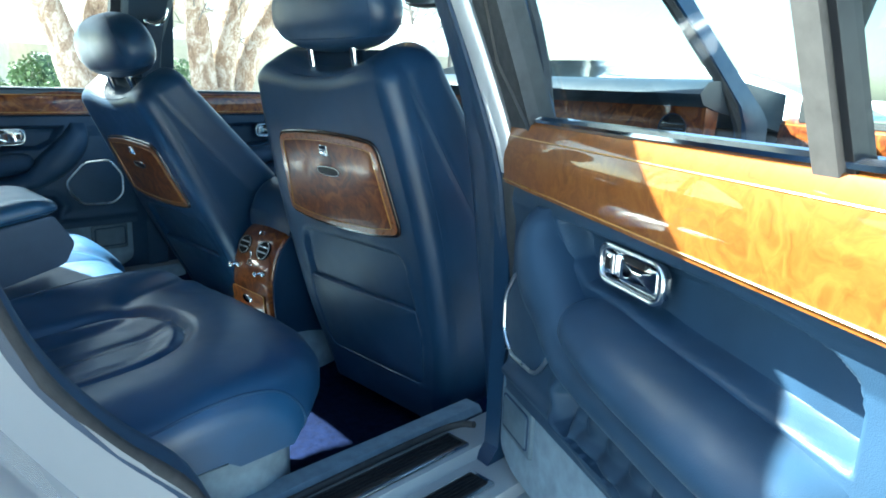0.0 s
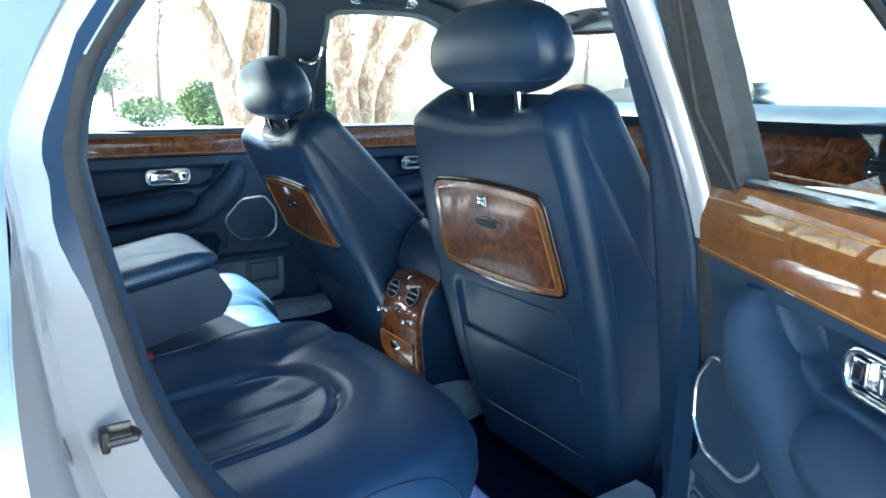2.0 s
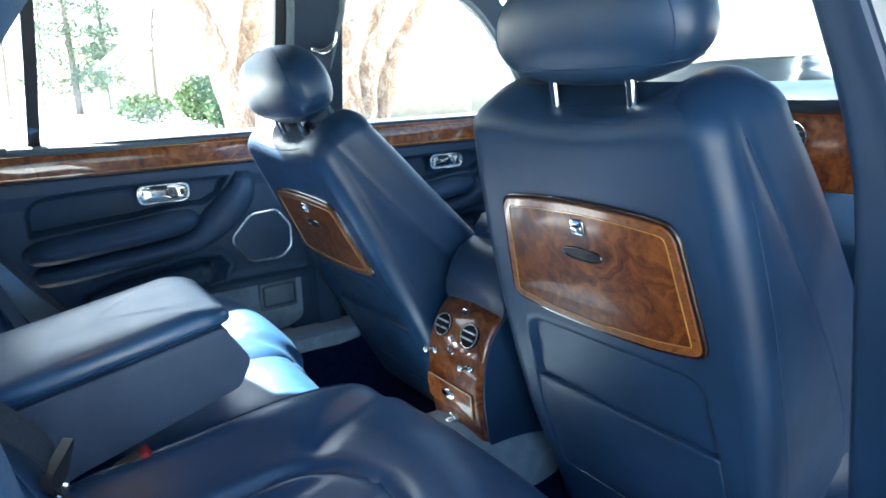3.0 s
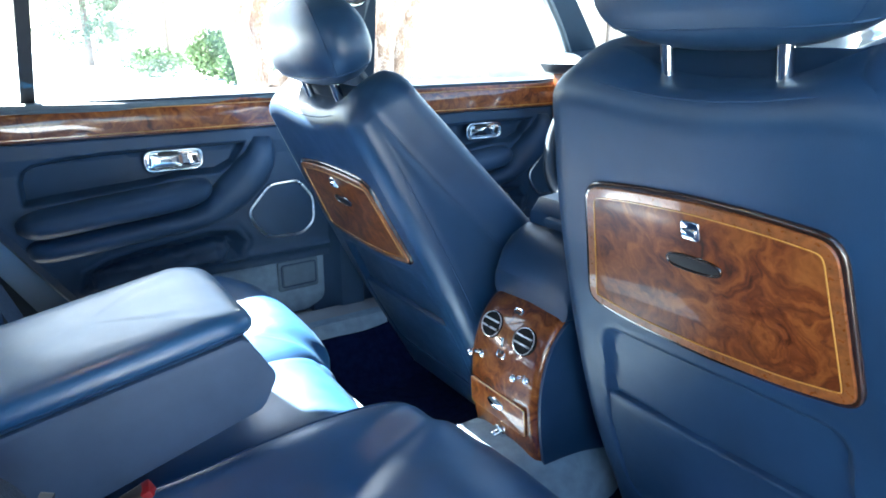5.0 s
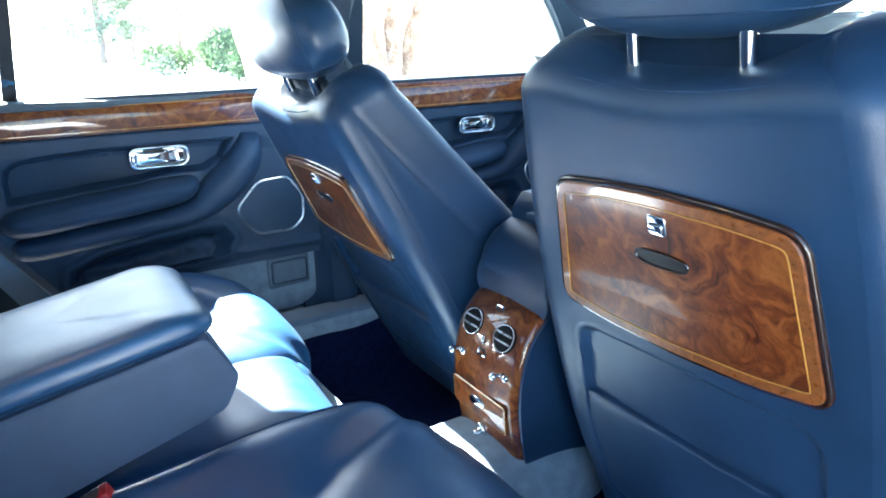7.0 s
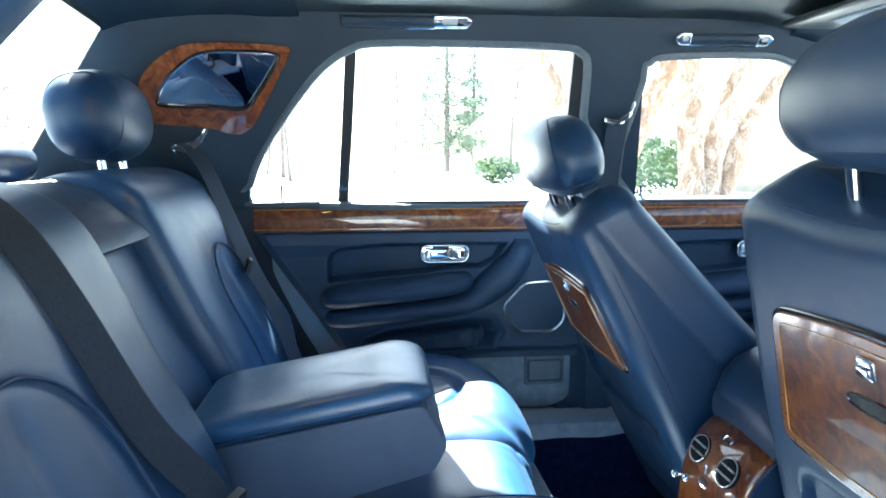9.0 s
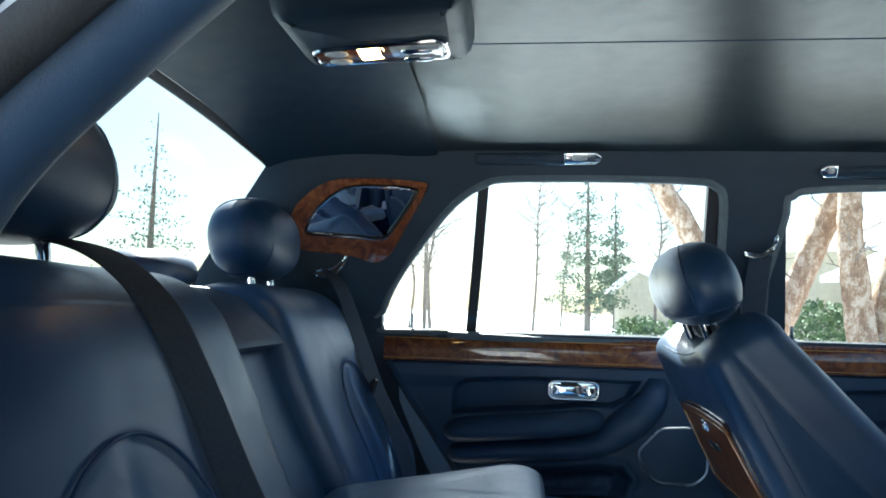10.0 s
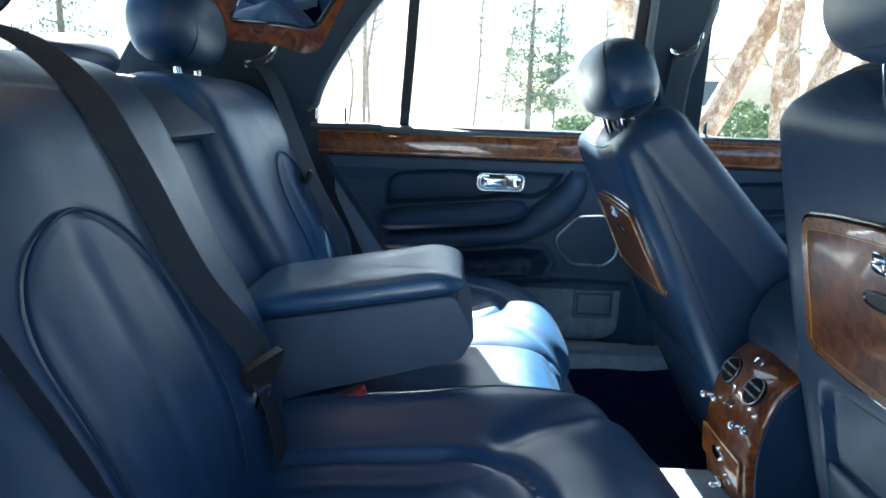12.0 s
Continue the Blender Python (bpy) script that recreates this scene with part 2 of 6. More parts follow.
def sweep(path, r, n=8, loop=False, flat=1.0, up=None, cap=True):
    """A tube along the path; r a number or a function of 0..1; flat squeezes it along the second axis."""
    P = [Vector(p) for p in path]
    rings = []
    N = len(P)
    nrm = None
    for i, p in enumerate(P):
        a = P[(i - 1) % N] if (loop or i) else P[0]
        b = P[(i + 1) % N] if (loop or i < N - 1) else P[-1]
        d = (b - a).normalized()
        if nrm is None:
            nrm = Vector(up) if up else (Vector((0, 0, 1)) if abs(d.z) < 0.9 else Vector((1, 0, 0)))
        nrm = (nrm - d * nrm.dot(d)).normalized()
        bi = d.cross(nrm)
        rr = r(i / max(1, N - 1)) if callable(r) else r
        rings.append([p + (bi * math.cos(t) + nrm * math.sin(t) * flat) * rr for t in (2 * math.pi * k / n for k in range(n))])
    return loft(rings, cap, True, loop)


def smooth_path(pts, k=6, loop=False):
    """Catmull-Rom through the points."""
    P = [Vector(p) for p in pts]
    N = len(P)
    out = []
    for i in range(N if loop else N - 1):
        a, b, c, d = (P[(i + j) % N] if loop else P[min(max(i + j, 0), N - 1)] for j in (-1, 0, 1, 2))
        for s in range(k):
            t = s / k
            out.append(0.5 * ((2 * b) + (c - a) * t + (2 * a - 5 * b + 4 * c - d) * t * t + (3 * b - a - 3 * c + d) * t ** 3))
    if not loop:
        out.append(P[-1])
    return out


def round_poly(pts, r, k=4):
    """Round off the corners of a 2D outline."""
    P = [Vector(p) for p in pts]
    out = []
    for i, p in enumerate(P):
        a, b = P[i - 1] - p, P[(i + 1) % len(P)] - p
        q = min(r, a.length * 0.45, b.length * 0.45)
        s, e = p + a.normalized() * q, p + b.normalized() * q
        for j in range(k + 1):
            t = j / k
            out.append((1 - t) ** 2 * s + 2 * t * (1 - t) * p + t * t * e)
    return out


def inset(P, d):
    """Move a 2D outline inwards."""
    area = sum(P[i - 1].x * P[i].y - P[i].x * P[i - 1].y for i in range(len(P)))
    sgn = 1 if area > 0 else -1
    out = []
    for i, p in enumerate(P):
        t = (P[(i + 1) % len(P)] - P[i - 1]).normalized()
        out.append(p + Vector((-t.y, t.x)) * sgn * d)
    return out


def slab(outline, d0, d1, to3, bev=0.004, dome=0.0, steps=3):
    """A plate over a 2D outline from depth d0 to d1 with a rounded face edge; dome lifts its middle."""
    P = [Vector(p) for p in outline]
    s = 1 if d1 > d0 else -1
    rings = [[to3(p.x, p.y, d0) for p in P]]
    for i in range(steps + 1):
        a = math.pi / 2 * i / steps
        rings.append([to3(p.x, p.y, d1 - s * bev * (1 - math.sin(a))) for p in inset(P, bev * (1 - math.cos(a)))])
    if dome:
        c = sum(P, Vector((0, 0))) / len(P)
        Q = inset(P, bev)
        for i in range(1, 6):
            k = 1 - i / 6
            rings.append([to3(c.x + (p.x - c.x) * k, c.y + (p.y - c.y) * k, d1 + s * dome * (1 - k * k)) for p in Q])
    return loft(rings)


def frame_of(outline, d0, d1, to3, width, bev=0.002):
    """A flat border strip that follows an outline."""
    P = [Vector(p) for p in outline]
    Q = inset(P, width)
    Pb, Qb = inset(P, bev), inset(P, width - bev)
    rings = [[to3(p.x, p.y, d0) for p in P], [to3(p.x, p.y, d1) for p in Pb], [to3(p.x, p.y, d1) for p in Qb], [to3(p.x, p.y, d0) for p in Q]]
    return loft(rings, cap=False)


def in_poly(p, poly):
    hit = False
    for a, b in zip(poly, poly[1:] + poly[:1]):
        if (a[1] > p[1]) != (b[1] > p[1]) and p[0] < (b[0] - a[0]) * (p[1] - a[1]) / (b[1] - a[1]) + a[0]:
            hit = not hit
    return hit


def holed(outer, holes, to3, d0, d1, step=0.04):
    """A plate with openings through it, finely divided so that it can follow a curved surface."""
    from mathutils.geometry import delaunay_2d_cdt
    loops = []
    for l in (outer, *holes):
        l = [Vector((p[0], p[1])) for p in l]
        fine = []
        for a, b in zip(l, l[1:] + l[:1]):
            k = max(1, int((b - a).length / step))
            fine += [a.lerp(b, i / k) for i in range(k)]
        loops.append(fine)
    pts, edges = [], []
    for l in loops:
        k = len(pts)
        edges += [(k + i, k + (i + 1) % len(l)) for i in range(len(l))]
        pts += l
    tl = [[(p.x, p.y) for p in l] for l in loops]
    inside = lambda q: in_poly(q, tl[0]) and not any(in_poly(q, o) for o in tl[1:])
    x0, x1 = min(p.x for p in pts), max(p.x for p in pts)
    z0, z1 = min(p.y for p in pts), max(p.y for p in pts)
    x = x0
    while x < x1:
        z = z0
        while z < z1:
            if inside((x, z)) and all((p - Vector((x, z))).length > step * 0.4 for p in pts[:len(edges)]):
                pts.append(Vector((x, z)))
            z += step
        x += step
    V, _, F, *_ = delaunay_2d_cdt(pts, edges, [], 0, 1e-6)
    F = [f for f in F if inside(tuple(sum((V[i] for i in f), Vector((0, 0))) / len(f)))]
    bm = bmesh.new()
    A = [bm.verts.new(to3(p.x, p.y, d0)) for p in V]
    B = [bm.verts.new(to3(p.x, p.y, d1)) for p in V]
    count = {}
    for f in F:
        bm.faces.new([A[i] for i in f])
        bm.faces.new([B[i] for i in f][::-1])
        for a, b in zip(f, f[1:] + f[:1]):
            count.setdefault(frozenset((a, b)), []).append((a, b))
    for ab in count.values():
        if len(ab) == 1:
            a, b = ab[0]
            bm.faces.new((A[a], A[b], B[b], B[a]))
    loose = [v for v in bm.verts if not v.link_faces]
    bmesh.ops.delete(bm, geom=loose, context="VERTS")
    return fix(bm)


def pane(outline, d, to3):
    """A single sheet of glass."""
    bm = bmesh.new()
    bm.faces.new([bm.verts.new(to3(p[0], p[1], d)) for p in outline])
    return bm


def sq(t, n):
    return math.copysign(abs(t) ** (2 / n), t)


def blob(c, s, n1=2.6, n2=2.6, nu=28, nv=18, xf=None):
    """A superellipsoid: rounded, pillow-like."""
    rings = []
    for j in range(1, nv):
        b = -math.pi / 2 + math.pi * j / nv
        cb, sb = sq(math.cos(b), n2), sq(math.sin(b), n2)
        rings.append([Vector((c[0] + s[0] * cb * sq(math.cos(a), n1), c[1] + s[1] * cb * sq(math.sin(a), n1), c[2] + s[2] * sb)) for a in (2 * math.pi * i / nu for i in range(nu))])
    bm = loft(rings)
    if xf is not None:
        bm.transform(xf)
    return bm


def lerp(pts, x):
    """Piecewise linear through (x, value) pairs."""
    if x <= pts[0][0]:
        return pts[0][1]
    for (a, va), (b, vb) in zip(pts, pts[1:]):
        if x <= b:
            return va + (vb - va) * (x - a) / (b - a)
    return pts[-1][1]


def gauss(x, w):
    return math.exp(-(x / w) ** 2)


def soft_line(P):
    """Even out a line of points."""
    for _ in range(3):
        P = [P[0]] + [(P[i - 1] + P[i] * 2 + P[i + 1]) / 4 for i in range(1, len(P) - 1)] + [P[-1]]
    return P


# ---------------------------------------------------------------- the car's cabin: measures
# x forward, y to the car's left, z up; the ground is z = 0
BELT = 0.995
REAR_WIN = [(-0.728, 1.0), (-0.722, 1.045), (-0.700, 1.10), (-0.658, 1.169), (-0.580, 1.268), (-0.535, 1.310), (-0.490, 1.336), (-0.43, 1.35), (-0.20, 1.352), (-0.02, 1.348), (0.022, 1.338), (0.042, 1.31), (0.048, 1.20), (0.058, 1.0)]
FRONT_WIN = [(0.206, 1.0), (0.176, 1.28), (0.186, 1.318), (0.23, 1.332), (0.42, 1.338), (0.52, 1.325), (0.62, 1.27), (0.75, 1.15), (0.85, 1.03), (0.865, 1.0)]
OPENING = [(-0.643, 1.03), (-0.642, 1.06), (-0.625, 1.115), (-0.585, 1.175), (-0.502, 1.28), (-0.458, 1.333), (-0.41, 1.35), (-0.20, 1.352), (-0.085, 1.348), (-0.045, 1.335), (-0.018, 1.30), (0.050, 1.0), (0.068, 0.7), (0.064, 0.47), (0.02, 0.428), (-0.35, 0.425), (-0.405, 0.50), (-0.448, 0.605), (-0.518, 0.685), (-0.578, 0.775), (-0.612, 0.865), (-0.630, 0.95)]


FRONT_OPEN = [(0.165, 0.47), (0.160, 1.0), (0.163, 1.28), (0.186, 1.325), (0.23, 1.342), (0.42, 1.346), (0.53, 1.33), (0.63, 1.27), (0.76, 1.15), (0.88, 1.02), (0.955, 0.88), (0.965, 0.60), (0.92, 0.45), (0.20, 0.43)]


def y_trim(x, z):
    """How far out the inner trim lies, left side."""
    y = 0.725 - 0.36 * max(0.0, z - 1.0)
    return y - 0.42 * min(0.28, max(0.0, -0.64 - x)) * min(1.0, max(0.0, (z - 0.9) / 0.15))


def side_left(x, z, d=0.0):
    return Vector((x, y_trim(x, z) + d, z))


def side_right(x, z, d=0.0):
    return Vector((x, -y_trim(x, z) - d, z))


def path3(pts, to3, d=0.0):
    return [to3(p[0], p[1], d) for p in pts]


# ---------------------------------------------------------------- ground and outside, broad forms
def ground_height(x, y):
    far = max(0.0, math.hypot(x, y) - 4.0)
    return 0.10 * min(1.0, far / 3) * (0.6 + 0.4 * noise.noise((x * 0.35, y * 0.35, 0))) if y > 3.2 or y < -5 else 0.0


def make_ground():
    bm = bmesh.new()
    xs = [-400, -120, -50, -25] + [-16 + 0.8 * i for i in range(41)] + [25, 50, 120, 400]
    vs = [[bm.verts.new((x, y, ground_height(x, y))) for y in xs] for x in xs]
    for i in range(len(xs) - 1):
        for j in range(len(xs) - 1):
            bm.faces.new((vs[i][j], vs[i + 1][j], vs[i + 1][j + 1], vs[i][j + 1]))
    tagged(part("ground", bm, M_SNOW), "snow-covered lawn reaching to the horizon", "ground", kind="structure")
    bm = rbox((0, -1.0, -0.045), (11, 8.2, 0.11), 0.02)
    tagged(part("pavement", bm, M_DRIVE), "pale concrete driveway under the car", "driveway", kind="structure")


make_ground()

# ---------------------------------------------------------------- car body
car = thing("car", (0, 0, 0), "light silver-blue saloon car with its rear door open", "car")


def body_y(z):
    return lerp([(0.28, 0.88), (0.4, 0.925), (0.6, 0.94), (0.85, 0.938), (0.94, 0.925), (0.985, 0.90), (1.01, 0.865), (1.03, 0.80), (1.2, 0.72), (1.36, 0.645), (1.40, 0.61)], z)


def quarter(s):
    """Rear wing and roof pillar skin; s is +1 for the left side."""
    edge = [(0.36, -0.379), (0.42, -0.399), (0.47, -0.479), (0.56, -0.554), (0.68, -0.614), (0.82, -0.679), (0.90, -0.687), (0.98, -0.687), (1.02, -0.679), (1.06, -0.679), (1.12, -0.654), (1.2, -0.604), (1.29, -0.524), (1.36, -0.459), (1.40, -0.429)]
    zs = [0.30 + 1.10 * i / 44 for i in range(45)]

    def f(u, v):
        z = zs[round(u * 44)]
        x0 = sum(lerp(edge, z + k * 0.012) for k in (-2, -1, 0, 1, 2)) / 5 - (0.075 * max(0.0, min(1.0, (z - 0.98) / 0.02)) if s > 0 else 0.0)
        x1 = lerp([(0.3, -2.2), (0.99, -2.2), (1.01, -1.6), (1.03, -1.30), (1.1, -1.16), (1.3, -0.97), (1.4, -0.9)], z)
        x = x0 + (x1 - x0) * v
        y = body_y(z) - 0.10 * max(0, -1.3 - x) ** 2 - (0.16 * max(0, -0.75 - x) if z > 1.03 else 0.0)
        if z < 0.78:
            # wheel arch: cut up by lifting the skin inwards
            r = math.hypot(x + 1.42, z - 0.34)
            if r < 0.40:
                y -= 0.12
        return Vector((x, s * y, z))
    bm = grid(f, 44, 40)
    fix(bm)
    return bm


part("rear_wing", quarter(-1), M_PAINT, car)
part("rear_wing", quarter(1), M_PAINT, car)
for dz in (0.0, 0.0065):
    stripe = [Vector((x, -body_y(0.867 + dz) - 0.0015 + 0.10 * max(0, -1.3 - x) ** 2, 0.867 + dz - 0.004 * (x + 0.7))) for x in [-0.692 - 0.07 * i for i in range(18)]]
    part("coachline", sweep(stripe, 0.0010, 6, flat=1.0), M_STRIPE, car)


def shut_face():
    """The painted faces between the opening's seal and the outer skin, rear side of the opening."""
    inner = [(-0.454, 1.333), (-0.499, 1.28), (-0.581, 1.175), (-0.622, 1.115), (-0.647, 1.06), (-0.647, 1.03), (-0.631, 0.95), (-0.613, 0.865), (-0.577, 0.775), (-0.512, 0.685), (-0.445, 0.605), (-0.399, 0.50), (-0.339, 0.435)]
    outer = [(-0.469, 1.355), (-0.524, 1.29), (-0.604, 1.2), (-0.654, 1.12), (-0.679, 1.06), (-0.679, 1.02), (-0.687, 0.98), (-0.687, 0.90), (-0.679, 0.82), (-0.614, 0.68), (-0.554, 0.56), (-0.479, 0.47), (-0.399, 0.42)]
    rings = []
    for (xi, zi), (xo, zo) in zip(inner, outer):
        yi, yo = -y_trim(xi, zi) - 0.025, -body_y(zo)
        row = []
        for k in range(9):
            t = k / 8
            s = lerp([(0, 0), (0.42, 0.20), (0.56, 0.66), (0.66, 0.74), (1, 1)], t)
            a = lerp([(0, 0), (0.42, 0.52), (0.56, 0.56), (0.66, 0.62), (1, 1)], t)
            row.append(Vector((xi + (xo - xi) * a - 0.010 * math.sin(math.pi * t), yi + (yo - yi) * s, zi + (zo - zi) * a)))
        rings.append(row)
    P = [smooth_path([r[k] for r in rings], 5) for k in range(9)]
    return loft([[P[k][i] for k in range(9)] for i in range(len(P[0]))], cap=False, closed=False)


part("door_shut_face", shut_face(), M_PAINT_IN, car, "painted door shut on the rear pillar")


def seal_at(x, z):
    """The seal follows the opening and comes inwards over the sill."""
    p = side_right(x, z, 0.012)
    low = max(0.0, min(1.0, (0.53 - z) / 0.09))
    return Vector((p.x, p.y + 0.083 * low * low, p.z + 0.045 * low * low))


part("door_seal", sweep(smooth_path([seal_at(x, z) for x, z in OPENING[15:] + OPENING[:11]], 5), 0.0140, 10), M_RUBBER, car, "dark rubber door seal")
part("sill_seal", sweep(smooth_path([seal_at(x, z) for x, z in OPENING[13:16]], 5), 0.0060, 8), M_RUBBER, car, "thin rubber seal along the sill")

# sills, with black ribbed tread plates set into the near one
for s in (-1, 1):
    prof = [(0.640, 0.30), (0.644, 0.458), (0.650, 0.464), (0.722, 0.464), (0.730, 0.448), (0.815, 0.442), (0.824, 0.428), (0.872, 0.424), (0.905, 0.405), (0.928, 0.365), (0.93, 0.32), (0.90, 0.25), (0.640, 0.25)]
    part("sill", loft([[Vector((x, s * y, z)) for y, z in prof] for x in (-0.40, -0.2, 0.1, 0.6, 1.05)]), M_PAINT_IN, car, "pale painted door sill")
for x0, x1, y0, z, n in ((-0.40, 0.040, -0.690, 0.466, 9), (-0.40, 0.008, -0.775, 0.447, 7)):
    c = ((x0 + x1) / 2, y0, z)
    tread = part("tread_plate", rbox(c, (x1 - x0, 0.050, 0.012), 0.004), M_CHROME, car, "bright tread plate with a black ribbed insert")
    part("insert", rbox((c[0], y0, z + 0.006), (x1 - x0 - 0.022, 0.037, 0.006), 0.002), M_BLACK, tread)
    for k in range(5):
        yy = y0 - 0.014 + 0.007 * k
        part("rib", sweep([(x0 + 0.014, yy, z + 0.009), (x1 - 0.014, yy, z + 0.009)], 0.0012, 5), M_BLACK, tread)


def roof_skin():
    def f(u, v):
        x = -0.95 + 1.60 * u
        h = 1.53 - 0.10 * (2 * u - 1) ** 4
        a = (2 * v - 1)
        return Vector((x, 0.655 * a, h - (0.155 - 0.09 * (2 * u - 1) ** 4) * abs(a) ** 3))
    return fix(grid(f, 24, 24))


part("roof", roof_skin(), M_PAINT, car)
bonnet = fix(grid(lambda u, v: Vector((1.25 + 1.35 * u, (2 * v - 1) * 0.86, 1.140 - 0.13 * u ** 2 - 0.15 * abs(2 * v - 1) ** 4)), 20, 20))
part("bonnet", bonnet, M_PAINT, car)
boot = fix(grid(lambda u, v: Vector((-1.18 - 1.05 * u, (2 * v - 1) * 0.80, 1.04 - 0.08 * u ** 2 - 0.05 * abs(2 * v - 1) ** 4)), 16, 16))
part("boot_lid", boot, M_PAINT, car)
for s in (-1, 1):
    fw = fix(grid(lambda u, v: Vector((1.02 + 1.58 * u, s * (body_y(0.28 + 0.72 * v) - 0.12 * u ** 3), 0.28 + 0.72 * v)), 20, 16))
    part("front_wing", fw, M_PAINT, car)
part("front_panel", rbox((2.62, 0, 0.62), (0.06, 1.60, 0.60), 0.03), M_PAINT, car)
part("rear_panel", rbox((-2.22, 0, 0.62), (0.06, 1.62, 0.70), 0.03), M_PAINT, car)
part("underbody", rbox((0.1, 0, 0.24), (4.6, 1.5, 0.06), 0.02), M_BLACK, car)
part("bulkhead", rbox((1.35, 0, 0.62), (0.04, 1.5, 0.72), 0.01), M_BLACK, car)
part("rear_bulkhead", rbox((-0.98, 0, 0.66), (0.03, 1.45, 0.80), 0.01), M_BLACK, car)


def wheel(x, y):
    s = 1 if y > 0 else -1
    prof = [(0.19, -0.10), (0.22, -0.115), (0.31, -0.115), (0.335, -0.09), (0.34, 0), (0.335, 0.09), (0.31, 0.115), (0.22, 0.115), (0.19, 0.10)]
    tyre = loft([[Vector((x + r * math.cos(a), y + w, 0.34 + r * math.sin(a))) for r, w in prof] for a in (2 * math.pi * i / 40 for i in range(40))], cap=False, loop=True)
    t = part("wheel", tyre, M_TYRE, car, "black tyre on an alloy rim")
    rim = loft([[Vector((x + r * math.cos(a), y + s * w, 0.34 + r * math.sin(a))) for r, w in ((0.215, 0.0), (0.215, 0.10), (0.19, 0.10), (0.17, 0.05), (0.06, 0.085), (0.012, 0.09))] for a in (2 * math.pi * i / 40 for i in range(40))], cap=False, closed=False, loop=True)
    part("rim", rim, M_RIM, t)


for wx in (-1.42, 1.70):
    for wy in (-0.80, 0.80):
        wheel(wx, wy)

# pillars and cant rails: plates with openings, trimmed inside in dark leather
outer_l = [(-1.22, 1.0), (-1.19, 1.045), (-0.955, 1.345), (-0.93, 1.39), (-0.85, 1.41), (-0.4, 1.44), (0.3, 1.44), (0.55, 1.40), (0.72, 1.27), (0.88, 1.12), (1.0, 1.0), (0.9, 0.985), (0.0, 0.985), (-0.75, 0.985)]
part("side_trim", holed(outer_l, [REAR_WIN, FRONT_WIN], side_left, 0.0, 0.03), M_HEADTRIM, car, "dark blue leather pillar and roof rail trim", sharp=30)
outer_r = [(-1.22, 1.0), (-1.19, 1.045), (-0.955, 1.345), (-0.93, 1.39), (-0.85, 1.41), (-0.4, 1.44), (0.3, 1.44), (0.55, 1.40), (0.72, 1.27), (0.88, 1.12), (1.04, 0.98), (1.04, 0.36), (-0.50, 0.36), (-0.75, 0.60), (-0.85, 0.9)]
part("side_trim", holed(outer_r, [OPENING, FRONT_OPEN], side_right, 0.0, 0.03), M_LEATHER, car, "blue leather pillar trim round the door openings", sharp=30)
part("pillar_pad", sweep(smooth_path([side_right(x - 0.004, z, -0.022) for x, z in OPENING[16:] + OPENING[:9]], 5), 0.026, 12), M_TRIM, car, "padded edge of the rear pillar")
part("door_seal", sweep(smooth_path(path3(FRONT_OPEN, side_right, 0.012), 5, True), 0.013, 8, True), M_RUBBER, car, "dark rubber door seal")
# centre pillar on the open side: padded post, painted strip and lower seal
POST = [(0.44, 0.148), (0.57, 0.126), (0.70, 0.106), (0.80, 0.089), (0.90, 0.071), (0.99, 0.052), (1.09, 0.031), (1.20, 0.006), (1.36, -0.031)]


def lean(z):
    t = max(0.0, z - 0.90)
    return 0.36 * t * t / (t + 0.10)


def post_ring(z):
    x, k = lerp(POST, z), lean(z)
    t = max(0.0, z - 0.98)
    i = 0.36 * t * t / (t + 0.15)
    sec = round_poly([(x, -0.657 + i), (x - 0.010, -0.705 + 0.5 * (i + k)), (x - 0.030, -0.748 + k), (0.15, -0.765 + k), (0.172, -0.71 + 0.5 * (i + k)), (0.172, -0.657 + i)], 0.014, 3)
    return [Vector((p.x, p.y, z)) for p in sec]


part("centre_post", loft([post_ring(0.44 + 0.93 * i / 18) for i in range(19)]), M_LEATHER, car, "leather-padded centre pillar")


def strip_rings(z0, z1, n):
    out = []
    for i in range(n):
        z = z0 + (z1 - z0) * i / (n - 1)
        x, y = lerp(POST, z) - 0.036, -0.786 + lean(z)
        out.append([Vector((x + a, y + b, z)) for a, b in ((0.010, 0.034), (0.004, 0.020), (0.005, 0.006), (0.010, 0.0), (0.020, 0.002), (0.028, 0.02))])
    return out


part("centre_pillar", loft(strip_rings(0.925, 1.37, 12), cap=False, closed=False), M_PAINT_IN, car, "painted strip of the centre pillar")
part("pillar_seal", loft(strip_rings(0.445, 0.923, 12), cap=False, closed=False), M_RUBBER, car)
for to3, s in ((side_left, 1), (side_right, -1)):
    for win in ((REAR_WIN, FRONT_WIN) if s > 0 else ()):
        part("window_seal", sweep(smooth_path(path3(win, to3, 0.006), 4, True), 0.010, 8, True), M_SEAL, car)
        part("window_glass", pane(win, 0.034, to3), M_GLASS, car).visible_shadow = False
# black division bar of the left rear window
part("division_bar", loft([[side_left(x + dx, z, d) for dx, d in ((-0.012, 0.012), (0.012, 0.012), (0.012, 0.033), (-0.012, 0.033))] for x, z in ((-0.516, 0.995), (-0.50, 1.17), (-0.486, 1.345))]), M_BLACK, car)

part("window_channel", loft([[side_left(x + dx, z, d) for dx, d in ((-0.036, 0.014), (0.008, 0.010), (0.008, 0.034), (-0.036, 0.034))] for x, z in ((0.052, 0.995), (0.049, 1.17), (0.046, 1.345))]), M_BLACK, car)

